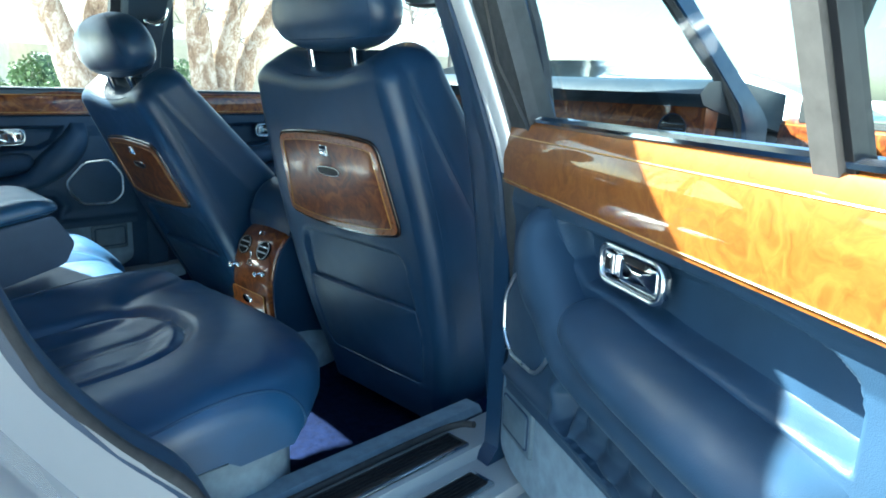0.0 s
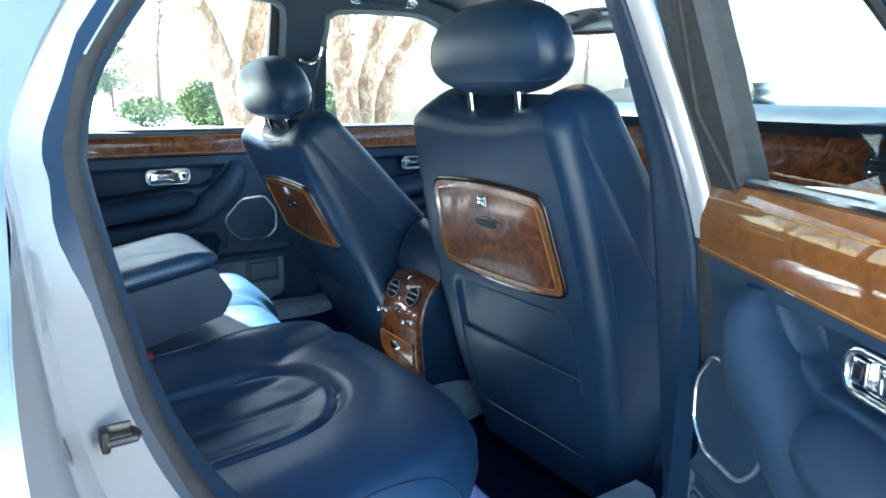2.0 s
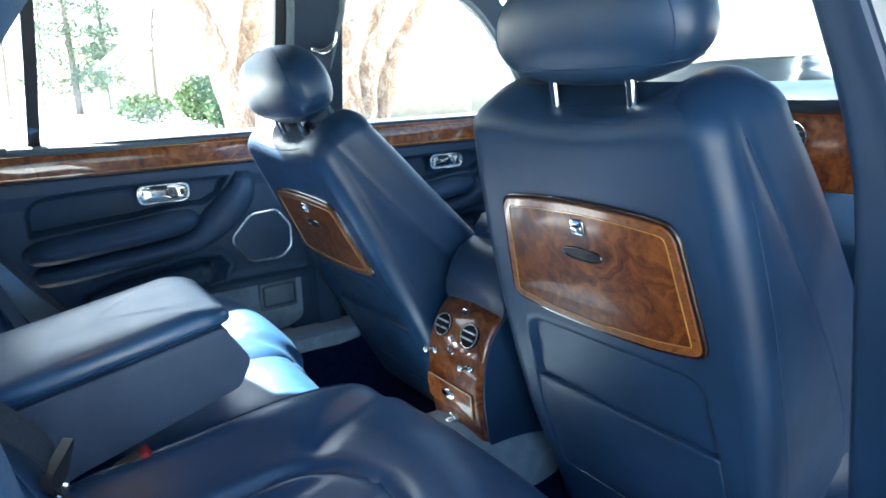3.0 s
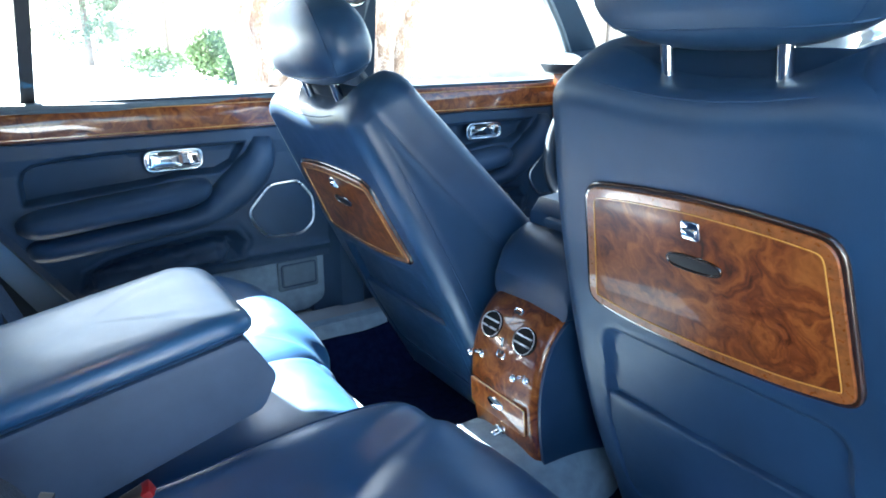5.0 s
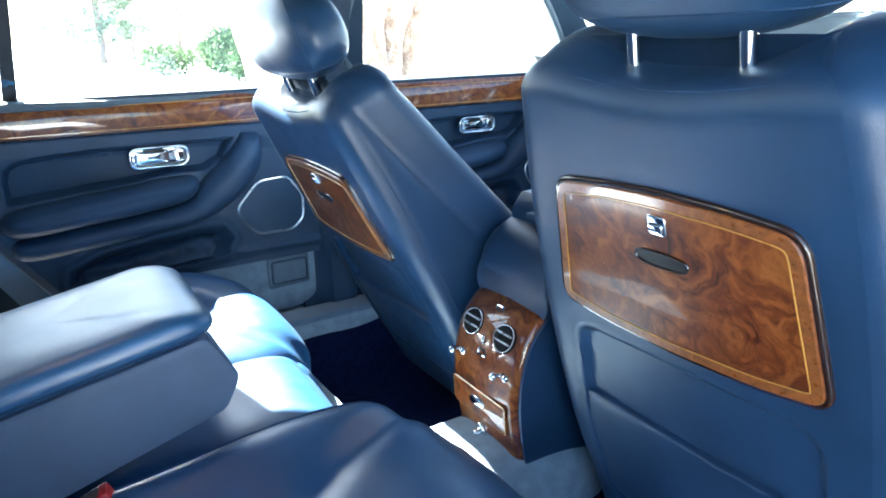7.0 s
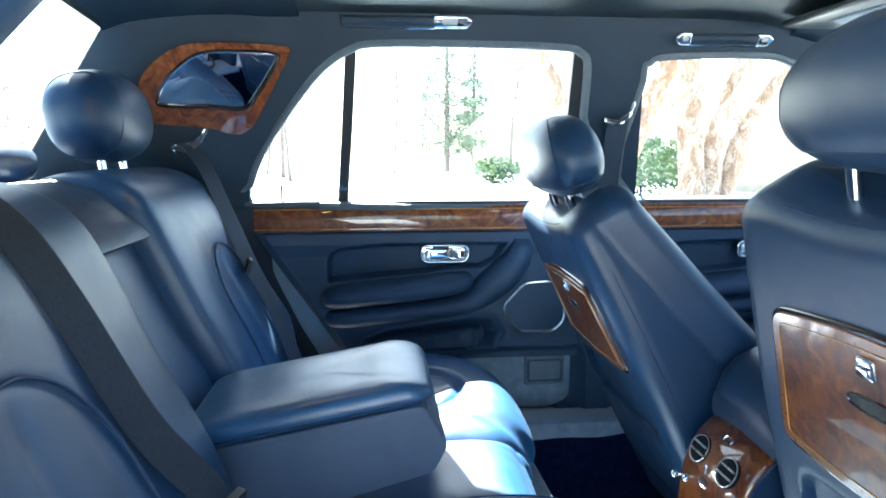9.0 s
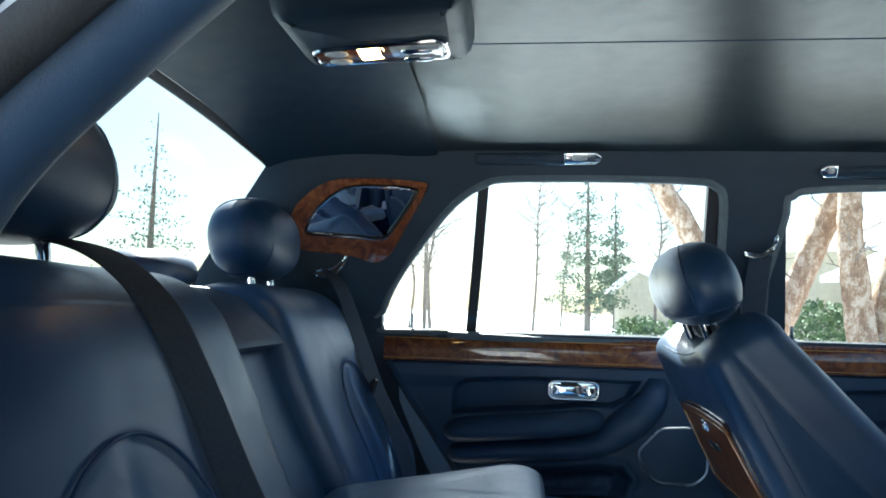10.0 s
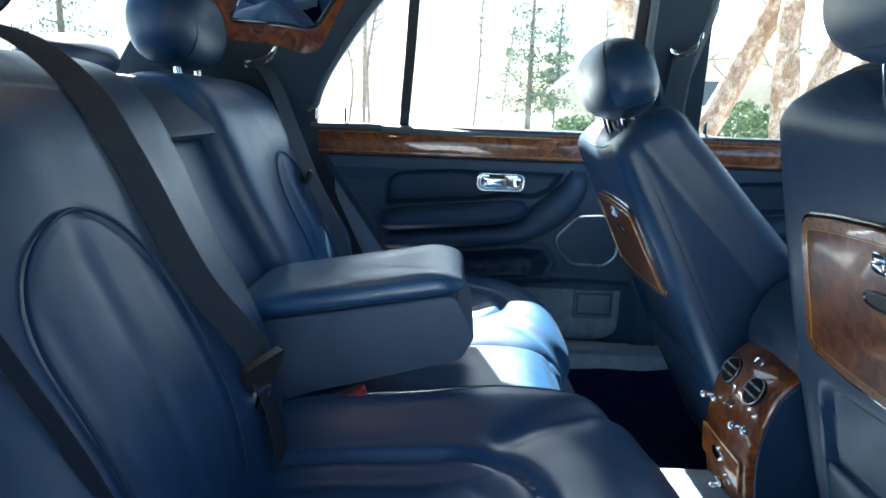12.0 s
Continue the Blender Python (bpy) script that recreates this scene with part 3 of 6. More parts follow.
# rear screen, windscreen
RS = [(-0.945, 1.357), (-1.19, 1.055)]
rs = fix(grid(lambda u, v: Vector((RS[0][0] + (RS[1][0] - RS[0][0]) * u - 0.03 * (1 - (2 * v - 1) ** 2), (2 * v - 1) * (0.50 + 0.12 * u), RS[0][1] + (RS[1][1] - RS[0][1]) * u + 0.050 * (1 - (2 * v - 1) ** 2))), 8, 16))
part("rear_screen", rs, M_GLASS_REAR, car).visible_shadow = False
rim = [Vector((RS[0][0], -0.50 + 0.05 * i, RS[0][1])) + Vector((-0.03, 0, 0.050)) * (1 - ((-0.50 + 0.05 * i) / 0.50) ** 2) for i in range(21)]
part("screen_rim", sweep(rim, 0.012, 8), M_BLACK, car)
for s in (-1, 1):
    part("screen_rim", sweep([(RS[0][0], s * 0.50, RS[0][1]), (RS[1][0], s * 0.62, RS[1][1])], 0.010, 8), M_BLACK, car)
ws = fix(grid(lambda u, v: Vector((0.62 + 0.66 * u + 0.10 * (1 - (2 * v - 1) ** 2), (2 * v - 1) * (0.56 + 0.16 * u), 1.375 - 0.36 * u)), 8, 16))
part("windscreen", ws, M_GLASS_CLEAR, car).visible_shadow = False


# ---------------------------------------------------------------- ceiling, floor
def liner_z(x, y):
    z = 1.462 - 0.060 * abs(y / 0.60) ** 3
    z -= 0.055 * max(0.0, (-0.55 - x) / 0.40) ** 2 * (1 + 0.6 * abs(y / 0.6) ** 2)
    z -= 0.05 * max(0.0, (x - 0.3) / 0.35) ** 2
    return z


post = loft([[Vector((x, y, z)) for x, y in ((0.03, 0.757), (0.076, 0.738), (0.09, 0.712), (0.15, 0.712), (0.165, 0.738), (0.21, 0.757), (0.21, 0.80), (0.03, 0.80))] for z in (0.33, 0.5, 0.7, 0.9, 1.0)])
part("centre_post", post, M_TRIM, car, "padded blue lower centre pillar")
tagged(part("ceiling", fix(grid(lambda u, v: Vector((-0.60 + 1.22 * u, (2 * v - 1) * 0.60, liner_z(-0.60 + 1.22 * u, (2 * v - 1) * 0.60))), 30, 30)), M_HEADLINER), "dark leather headliner with a soft sheen", "headliner", kind="structure")
for y in (-0.10, 0.10):
    part("ceiling_seam", sweep([(x, y, liner_z(x, y) + 0.0005) for x in [-0.58 + 0.04 * i for i in range(28)]], 0.0016, 6), M_SEAM, car)
rear_head = fix(grid(lambda u, v: Vector((-0.95 + 0.36 * u, (2 * v - 1) * 0.60, liner_z(-0.95 + 0.36 * u, (2 * v - 1) * 0.60) - 0.008)), 12, 30))
part("rear_header_trim", rear_head, M_HEADTRIM, car)
front_head = fix(grid(lambda u, v: Vector((0.50 + 0.16 * u, (2 * v - 1) * 0.60, liner_z(0.50 + 0.16 * u, (2 * v - 1) * 0.60) - 0.01)), 8, 30))
part("front_header_trim", front_head, M_HEADTRIM, car)

floor = part("floor", fix(grid(lambda u, v: Vector((-0.75 + 2.1 * u, (2 * v - 1) * 0.71, 0.335 + 0.10 * gauss((2 * v - 1) * 0.71, 0.14) + 0.118 * min(1.0, max(0.0, abs(2 * v - 1) * 0.71 - 0.48) / 0.10) ** 2 + 0.012 * noise.noise((u * 14, v * 14, 0)))), 60, 60)), M_CARPET)
tagged(floor, "deep navy blue carpet in the footwells", "carpet", kind="structure")
for s in (-1, 1):
    part("sill_carpet", loft([[Vector((x, s * (y + 0.006 * noise.noise((x * 5, y * 9, 2))), z)) for y, z in ((0.585, 0.440), (0.590, 0.462), (0.602, 0.474), (0.634, 0.474), (0.642, 0.464), (0.62, 0.40))] for x in [-0.45 + 0.05 * i for i in range(13)]]), M_PALE, floor, "pale blue carpeted sill edge")
part("tunnel_carpet", blob((0.04, 0.0, 0.36), (0.27, 0.130, 0.128), 3, 2.4), M_PALE, floor, "pale carpet on the transmission tunnel")

# ---------------------------------------------------------------- doors
# rolls of the door trim: u, z, half width, height
J_ROLL = [(0.150, 0.905, 0.020, 0.016), (0.152, 0.885, 0.028, 0.036), (0.164, 0.850, 0.036, 0.050), (0.196, 0.812, 0.041, 0.054), (0.230, 0.785, 0.040, 0.050), (0.266, 0.760, 0.032, 0.054), (0.316, 0.743, 0.027, 0.056), (0.444, 0.731, 0.027, 0.056), (0.570, 0.718, 0.026, 0.054), (0.618, 0.713, 0.021, 0.040), (0.634, 0.711, 0.010, 0.012)]
PAD_ROLL = [(0.272, 0.806, 0.010, 0.020), (0.285, 0.804, 0.020, 0.044), (0.32, 0.797, 0.028, 0.066), (0.403, 0.788, 0.029, 0.080), (0.492, 0.780, 0.029, 0.082), (0.590, 0.770, 0.028, 0.078), (0.628, 0.766, 0.022, 0.058), (0.645, 0.764, 0.010, 0.020)]
UPPER = [(0.18, 0.899), (0.33, 0.900), (0.48, 0.898), (0.57, 0.892), (0.603, 0.885), (0.622, 0.872), (0.630, 0.850), (0.630, 0.80), (0.492, 0.812), (0.403, 0.818), (0.332, 0.828), (0.295, 0.830), (0.25, 0.829), (0.21, 0.848)]
SLOT = [(0.548, 0.618), (0.540, 0.653), (0.482, 0.676), (0.286, 0.702), (0.228, 0.697), (0.207, 0.668), (0.226, 0.637), (0.30, 0.625)]
GATHER = [(0.532, 0.615), (0.527, 0.643), (0.484, 0.657), (0.274, 0.681), (0.244, 0.675), (0.238, 0.652), (0.26, 0.632)]


def depth_in(U, Z, poly):
    """Distance to the outline for points inside it, below nought outside."""
    P = np.array(poly)
    inside = np.zeros(U.shape, bool)
    dist = np.full(U.shape, 9.0)
    for (ax, az), (bx, bz) in zip(P, np.roll(P, -1, 0)):
        if az != bz:
            inside ^= ((az > Z) != (bz > Z)) & (U < (bx - ax) * (Z - az) / (bz - az) + ax)
        t = np.clip(((U - ax) * (bx - ax) + (Z - az) * (bz - az)) / ((bx - ax) ** 2 + (bz - az) ** 2), 0, 1)
        dist = np.minimum(dist, np.hypot(U - ax - t * (bx - ax), Z - az - t * (bz - az)))
    return np.where(inside, dist, -dist)


def puff(d, w, hgt):
    k = np.clip(d / w, 0, 1)
    return hgt * np.sqrt(1 - (1 - k) ** 2)


def roll(T, spec, v0=-0.03):
    """A padded roll that lies on the trim, of half-round section."""
    P = smooth_path([Vector((u, z, 0)) for u, z, w, hh in spec], 8)
    W = smooth_path([Vector((w, hh, 0)) for u, z, w, hh in spec], 8)
    rings = []
    for i, p in enumerate(P):
        d = (P[min(i + 1, len(P) - 1)] - P[max(i - 1, 0)]).normalized()
        n = Vector((-d.y, d.x, 0))
        w, hh = W[i].x, W[i].y
        ring = []
        for k in range(22):
            a = 2 * math.pi * k / 22
            q = p + n * w * sq(math.cos(a), 2.3)
            s = sq(math.sin(a), 2.3)
            ring.append(T(q.x, q.y, -0.012 + (hh if s > 0 else 0.03) * s))
        rings.append(ring)
    return loft(rings)


def trim_field():
    """Relief of the padded door panel, over u 0..0.9 and z 0.60..0.93."""
    U, Z = np.meshgrid(np.linspace(0, 0.90, 301), np.linspace(0.60, 0.93, 126), indexing="ij")
    V = np.full(U.shape, -0.012)
    V += 0.008 * np.clip((Z - 0.865) / 0.03, 0, 1) - 0.008 * np.clip((Z - 0.922) / 0.008, 0, 1)
    rim = depth_in(U, Z, UPPER)
    V += np.where(rim > 0, -0.036 * np.clip(rim / 0.013, 0, 1) ** 2 * (3 - 2 * np.clip(rim / 0.013, 0, 1)), 0)
    for c in (0.43, 0.53):
        V -= np.where(rim > 0, 0.002 * np.exp(-((U - c) / 0.004) ** 2), 0)
    sl = depth_in(U, Z, SLOT)
    V += np.where(sl > 0, -0.032 * np.clip(sl / 0.022, 0, 1), 0) + 0.007 * np.exp(-((sl + 0.008) / 0.009) ** 2)
    ga = depth_in(U, Z, GATHER)
    V += np.where(ga > 0, puff(ga, 0.02, 0.030) * (0.75 + 0.25 * np.abs(np.cos((U - 0.25) * math.pi / 0.046))), 0)
    V += 0.010 * np.exp(-((Z - 0.632) / 0.010) ** 2) * (U < 0.36) * (sl < 0)
    return U, Z, V


FIELD = trim_field()


def door_trim(root, to, shift=0.0, L=0.80, fore=0.0, top=0.0, start=0.0):
    """Inner trim of a door. to(u, z, v): u from the hinge rearwards, z up, v into the cabin."""
    def T(u, z, v):
        return to(u + shift, z, v)
    def K(u, z, v):
        return to(u + shift + fore, z, v)
    U, Z, V = FIELD
    edge = [(0.60, L - shift - 0.24), (0.75, L - shift - 0.14), (0.85, L - shift - 0.07), (0.93, L - shift - 0.02)]
    bm = bmesh.new()
    vs = [[bm.verts.new(T(U[i, j], Z[i, j], V[i, j])) for j in range(U.shape[1])] for i in range(U.shape[0])]
    for i in range(U.shape[0] - 1):
        for j in range(U.shape[1] - 1):
            if start <= U[i, j] < lerp(edge, Z[i, j]):
                bm.faces.new((vs[i][j], vs[i + 1][j], vs[i + 1][j + 1], vs[i][j + 1]))
    bmesh.ops.delete(bm, geom=[v for v in bm.verts if not v.link_faces], context="VERTS")
    part("trim_panel", fix(bm), M_TRIM, root, "padded blue leather inner panel with armrest and map pocket", sharp=60)
    part("armrest_roll", roll(T, J_ROLL), M_TRIM, root, "padded lower roll of the door pull")
    part("armrest", roll(T, PAD_ROLL), M_TRIM, root, "padded leather door armrest")
    back = [(start - shift, 0.45), (L - shift - 0.36, 0.45), (L - shift - 0.25, 0.59), (L - shift - 0.14, 0.75), (L - shift - 0.07, 0.85), (L - shift - 0.02, 0.93), (L - shift, 0.985), (start - shift, 0.985)]
    part("trim_board", slab(back, -0.07, -0.045, T, 0.004), M_TRIM, root)
    part("trim_edge", sweep(smooth_path([T(u, z, -0.03) for z, u in [(0.47, L - shift - 0.345)] + edge], 5), 0.020, 8), M_TRIM, root)
    # burr walnut capping, rolled over at its top, with pale inlaid lines
    cap = [(0.926 - top / 3, 0.000), (0.930 - top / 3, 0.010), (0.955, 0.013), (0.978 + top / 2, 0.010), (0.992 + top, 0.001), (0.998 + top, -0.014), (0.998 + top, -0.03), (0.926, -0.03)]
    us = [start - shift] + [start - shift + (L - start) * i / 24 for i in range(1, 24)] + [L - shift - 0.005]
    wood = part("wood_capping", loft([[T(u, z - (top * u / 0.65 if z < 0.94 else 0.0), v) for z, v in cap] for u in us]), M_BURL_SUNLIT if top else M_BURL, root, "glossy burr walnut capping")
    for zz in (0.935 - top / 3, 0.982 + top / 2):
        part("inlay", sweep([T(u, zz - (top * u / 0.65 if zz < 0.95 else 0.0), 0.0112 if zz < 0.95 else 0.0085) for u in us], 0.0011, 5), M_INLAY, wood)
    # speaker with its chrome bezel
    spk = round_poly([(0.071, 0.796), (0.140, 0.792), (0.194, 0.735), (0.182, 0.700), (0.150, 0.668), (0.068, 0.666), (0.038, 0.692), (0.036, 0.75)], 0.016)
    sp = part("speaker_grille", slab(spk, -0.03, -0.007, K, 0.003), M_TRIM, root, "dark blue speaker grille")
    part("bezel", sweep([K(p.x, p.y, -0.006) for p in spk], 0.0030, 8, True), M_SATIN, sp, "thin chrome bezel")
    # lower carpeted board with its lamp
    low = round_poly([(0.012, 0.618), (0.014, 0.485), (0.06, 0.462), (0.36, 0.462), (0.42, 0.60), (0.24, 0.608)], 0.02)
    lb = part("kick_board", slab(low, -0.06, -0.020, K, 0.004), M_PALE, root, "pale blue carpeted kick board")
    part("lamp_frame", slab(round_poly([(0.031, 0.600), (0.031, 0.524), (0.135, 0.522), (0.135, 0.599)], 0.008), -0.03, -0.014, K, 0.004), M_PALE_PANEL, lb)
    part("lamp_lens", slab(round_poly([(0.041, 0.588), (0.041, 0.537), (0.124, 0.536), (0.124, 0.587)], 0.006), -0.03, -0.011, K, 0.002), M_PALE_PANEL, lb)
    part("lamp_groove", sweep([K(p.x, p.y, -0.0135) for p in round_poly([(0.039, 0.590), (0.039, 0.535), (0.126, 0.534), (0.126, 0.589)], 0.007)], 0.0016, 5, True), M_SEAM, lb)
    return T


def door_handle(root, T, u0, u1, z0, z1, v=-0.006):
    """Chrome release: a round-edged ring, a polished cup, a lever and a lock tab beside the hinge."""
    w, ht = u1 - u0, z1 - z0

    def box(a0, a1, b0, b1, r):
        return round_poly([(u0 + a0 * w, z0 + b0 * ht), (u0 + a1 * w, z0 + b0 * ht), (u0 + a1 * w, z0 + b1 * ht), (u0 + a0 * w, z0 + b1 * ht)], r, 6)
    out = box(0.03, 0.97, 0.07, 0.93, 0.0185)
    h = part("door_handle", sweep([T(p.x, p.y, v + 0.006) for p in out], 0.0042, 10, True), M_CHROME, root, "chrome door release handle")
    part("cup", slab(inset(out, 0.001), v - 0.004, v + 0.001, T, 0.001), M_CHROME, h)
    lever = part("lever", slab(box(0.34, 0.90, 0.20, 0.80, 0.007), v, v + 0.0075, T, 0.003, 0.002), M_CHROME, h)
    part("finger_gap", slab(box(0.42, 0.74, 0.70, 0.84, 0.002), v, v + 0.0092, T, 0.0005), M_BLACK, lever)
    tab = part("lock_tab", slab(box(0.075, 0.235, 0.24, 0.76, 0.003), v, v + 0.007, T, 0.002), M_CHROME, h)
    part("tab_centre", slab(box(0.115, 0.195, 0.36, 0.64, 0.002), v, v + 0.0080, T, 0.0005), M_BLACK, tab)


LX = 0.072      # hinge line of the closed rear door


def left_rear(u, z, v):
    return Vector((LX - u, 0.725 - v, z))


def left_front(u, z, v):
    return Vector((1.0 - u, 0.725 - v, z))


HINGE, SWING = Vector((0.058, -0.731, -0.010)), radians(62.9)


def right_rear(u, z, v):
    return HINGE + Vector((-u * math.cos(SWING) - v * math.sin(SWING), -u * math.sin(SWING) + v * math.cos(SWING), z))


HINGE_F, SWING_F = Vector((1.02, -0.80, 0)), radians(46)


def right_front(u, z, v):
    return HINGE_F + Vector((-u * math.cos(SWING_F) - v * math.sin(SWING_F), -u * math.sin(SWING_F) + v * math.cos(SWING_F), z))


door_l = thing("door_1", (LX, 0.75, 0.4), "closed rear door with blue leather trim and walnut capping", "car door", kind="structure")
door_trim(door_l, left_rear)
door_handle(door_l, left_rear, 0.279, 0.402, 0.845, 0.893, -0.020)
door_lf = thing("door_2", (1.0, 0.75, 0.4), "closed front door with blue leather trim and walnut capping", "car door", kind="structure")
door_trim(door_lf, left_front, 0.10, 0.86)
door_handle(door_lf, left_front, 0.393, 0.512, 0.847, 0.893, -0.020)
door_rf = thing("door_3", (1.0, -0.79, 0.4), "open front passenger door with walnut capping", "car door", kind="structure")
door_trim(door_rf, right_front, 0.10, 0.86)
door_handle(door_rf, right_front, 0.393, 0.512, 0.847, 0.893, -0.020)
door_r = thing("door_4", (0.05, -0.79, 0.4), "open rear door showing its blue leather inner panel", "car door", kind="structure")
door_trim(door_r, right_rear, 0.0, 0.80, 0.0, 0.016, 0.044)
door_handle(door_r, right_rear, 0.279, 0.402, 0.845, 0.893, -0.020)


def outer_skin(root, to, L, depth, rear):
    prof = [(0.40, -depth + 0.02), (0.5, -depth), (0.85, -depth), (0.96, -depth + 0.015), (1.0, -depth + 0.06), (1.0, -0.05), (0.44, -0.05), (0.40, -0.07)]
    part("outer_panel", loft([[to(u, z, v) for z, v in prof] for u in [-0.01 + (L + 0.01) * i / 20 for i in range(21)]]), M_PAINT, root, "silver-blue painted outer panel")


def outer_rear(root, to):
    """Outer skin of a rear door: its rear edge sweeps forward over the wheel arch."""
    rows = []
    for i in range(25):
        z = 0.40 + 0.60 * i / 24
        L = lerp([(0.40, 0.46), (0.47, 0.55), (0.56, 0.63), (0.68, 0.70), (0.82, 0.765), (1.0, 0.775)], z)
        bulge = body_y(z) - 0.725
        rows.append([to(u * L, z, v) for u, v in ((0.05, -0.06), (0.06, -bulge * 0.8), (0.08, -bulge), (0.5, -bulge - 0.004), (0.98, -bulge), (1.0, -bulge * 0.8), (1.0, -0.06))])
    part("outer_panel", loft(rows), M_PAINT, root, "silver-blue painted outer panel")


outer_rear(door_l, left_rear)
outer_rear(door_r, right_rear)
outer_skin(door_lf, left_front, 0.86, 0.205, 0)
outer_skin(door_rf, right_front, 0.86, 0.205, 0)

# upper frame and glass of the open door
RW = [(LX - x, z) for x, z in REAR_WIN]


def right_upper(u, z, d):
    return right_rear(u, z, -d - 0.36 * max(0, z - 1.0) * -1 - 0.005)


fo = [(0.012, 0.975), (0.02, 1.33), (0.05, 1.375), (0.10, 1.39), (0.27, 1.395), (0.50, 1.39), (0.575, 1.365), (0.63, 1.31), (0.70, 1.225), (0.775, 1.13), (0.83, 1.06), (0.845, 0.975)]
fi = [(0.104, 0.996), (0.098, 1.31), (0.108, 1.338), (0.14, 1.35), (0.27, 1.352), (0.48, 1.35), (0.54, 1.333), (0.585, 1.29), (0.65, 1.215), (0.73, 1.12), (0.785, 1.05), (0.80, 0.996)]
part("window_frame", holed(fo, [fi], right_upper, -0.005, 0.035), M_RUBBER, door_r, "dark grey window frame", sharp=30)
part("glass_run", sweep(smooth_path([right_upper(u, z, -0.004) for u, z in fi], 3, True), 0.0045, 6, True), M_BLACK, door_r)
part("window_glass", pane(fi, 0.014, right_upper), M_GLASS, door_r).visible_shadow = False
part("quarter_bar", loft([[right_upper(u + du, z, d) for du, d in ((-0.016, 0.003), (-0.013, -0.004), (0.009, -0.004), (0.012, 0.003), (0.012, 0.025), (-0.016, 0.025))] for u, z in ((0.582, 0.995), (0.578, 1.17), (0.574, 1.35))]), M_BAR, door_r, "grey division bar")
part("bar_seal", loft([[right_upper(u + du, z, d) for du, d in ((0.012, 0.0), (0.019, 0.0), (0.019, 0.02), (0.012, 0.02))] for u, z in ((0.582, 0.995), (0.578, 1.17), (0.574, 1.35))]), M_BLACK, door_r)
part("window_frame", holed([(1.02 - x, z) for x, z in [(0.14, 0.99), (0.125, 1.31), (0.16, 1.365), (0.25, 1.38), (0.43, 1.38), (0.56, 1.36), (0.67, 1.29), (0.80, 1.17), (0.93, 1.03), (0.95, 0.99)]], [[(1.02 - x, z) for x, z in FRONT_WIN if x < 0.8] + [(1.02 - 0.76, 1.0)]], lambda u, z, d: right_front(u, z, -d + 0.36 * max(0, z - 1.0)), -0.005, 0.035), M_RUBBER, door_rf, "dark window frame of the front door", sharp=30)
part("window_glass", pane([(1.02 - x, z) for x, z in FRONT_WIN if x < 0.8] + [(1.02 - 0.76, 1.0)], 0.014, lambda u, z, d: right_front(u, z, -d + 0.36 * max(0, z - 1.0))), M_GLASS, door_rf).visible_shadow = False
part("waist_strip", sweep([right_upper(u, 1.016, 0.004) for u in [0.03 + 0.035 * i for i in range(23)]], 0.006, 8), M_CHROME, door_r, "bright waist strip")

# ---------------------------------------------------------------- front seats
BACK_W = [(-0.12, 0.185), (-0.04, 0.202), (0.06, 0.228), (0.15, 0.236), (0.26, 0.238), (0.36, 0.234), (0.45, 0.226), (0.52, 0.216), (0.57, 0.206)]
BACK_T = [(-0.12, 0.27), (0.0, 0.268), (0.12, 0.255), (0.237, 0.232), (0.375, 0.190), (0.49, 0.158), (0.57, 0.132)]
SIDE_SEAM = [(0.0, 0.178), (0.12, 0.172), (0.25, 0.140), (0.34, 0.110), (0.44, 0.078), (0.53, 0.052), (0.60, 0.040)]


def smooth01(t):
    t = max(0.0, min(1.0, t))
    return t * t * (3 - 2 * t)


def ease(pts, s):
    """Like lerp, rounded at the joints."""
    return sum(lerp(pts, s + k * 0.02) for k in (-1.5, -0.75, 0, 0.75, 1.5)) / 5


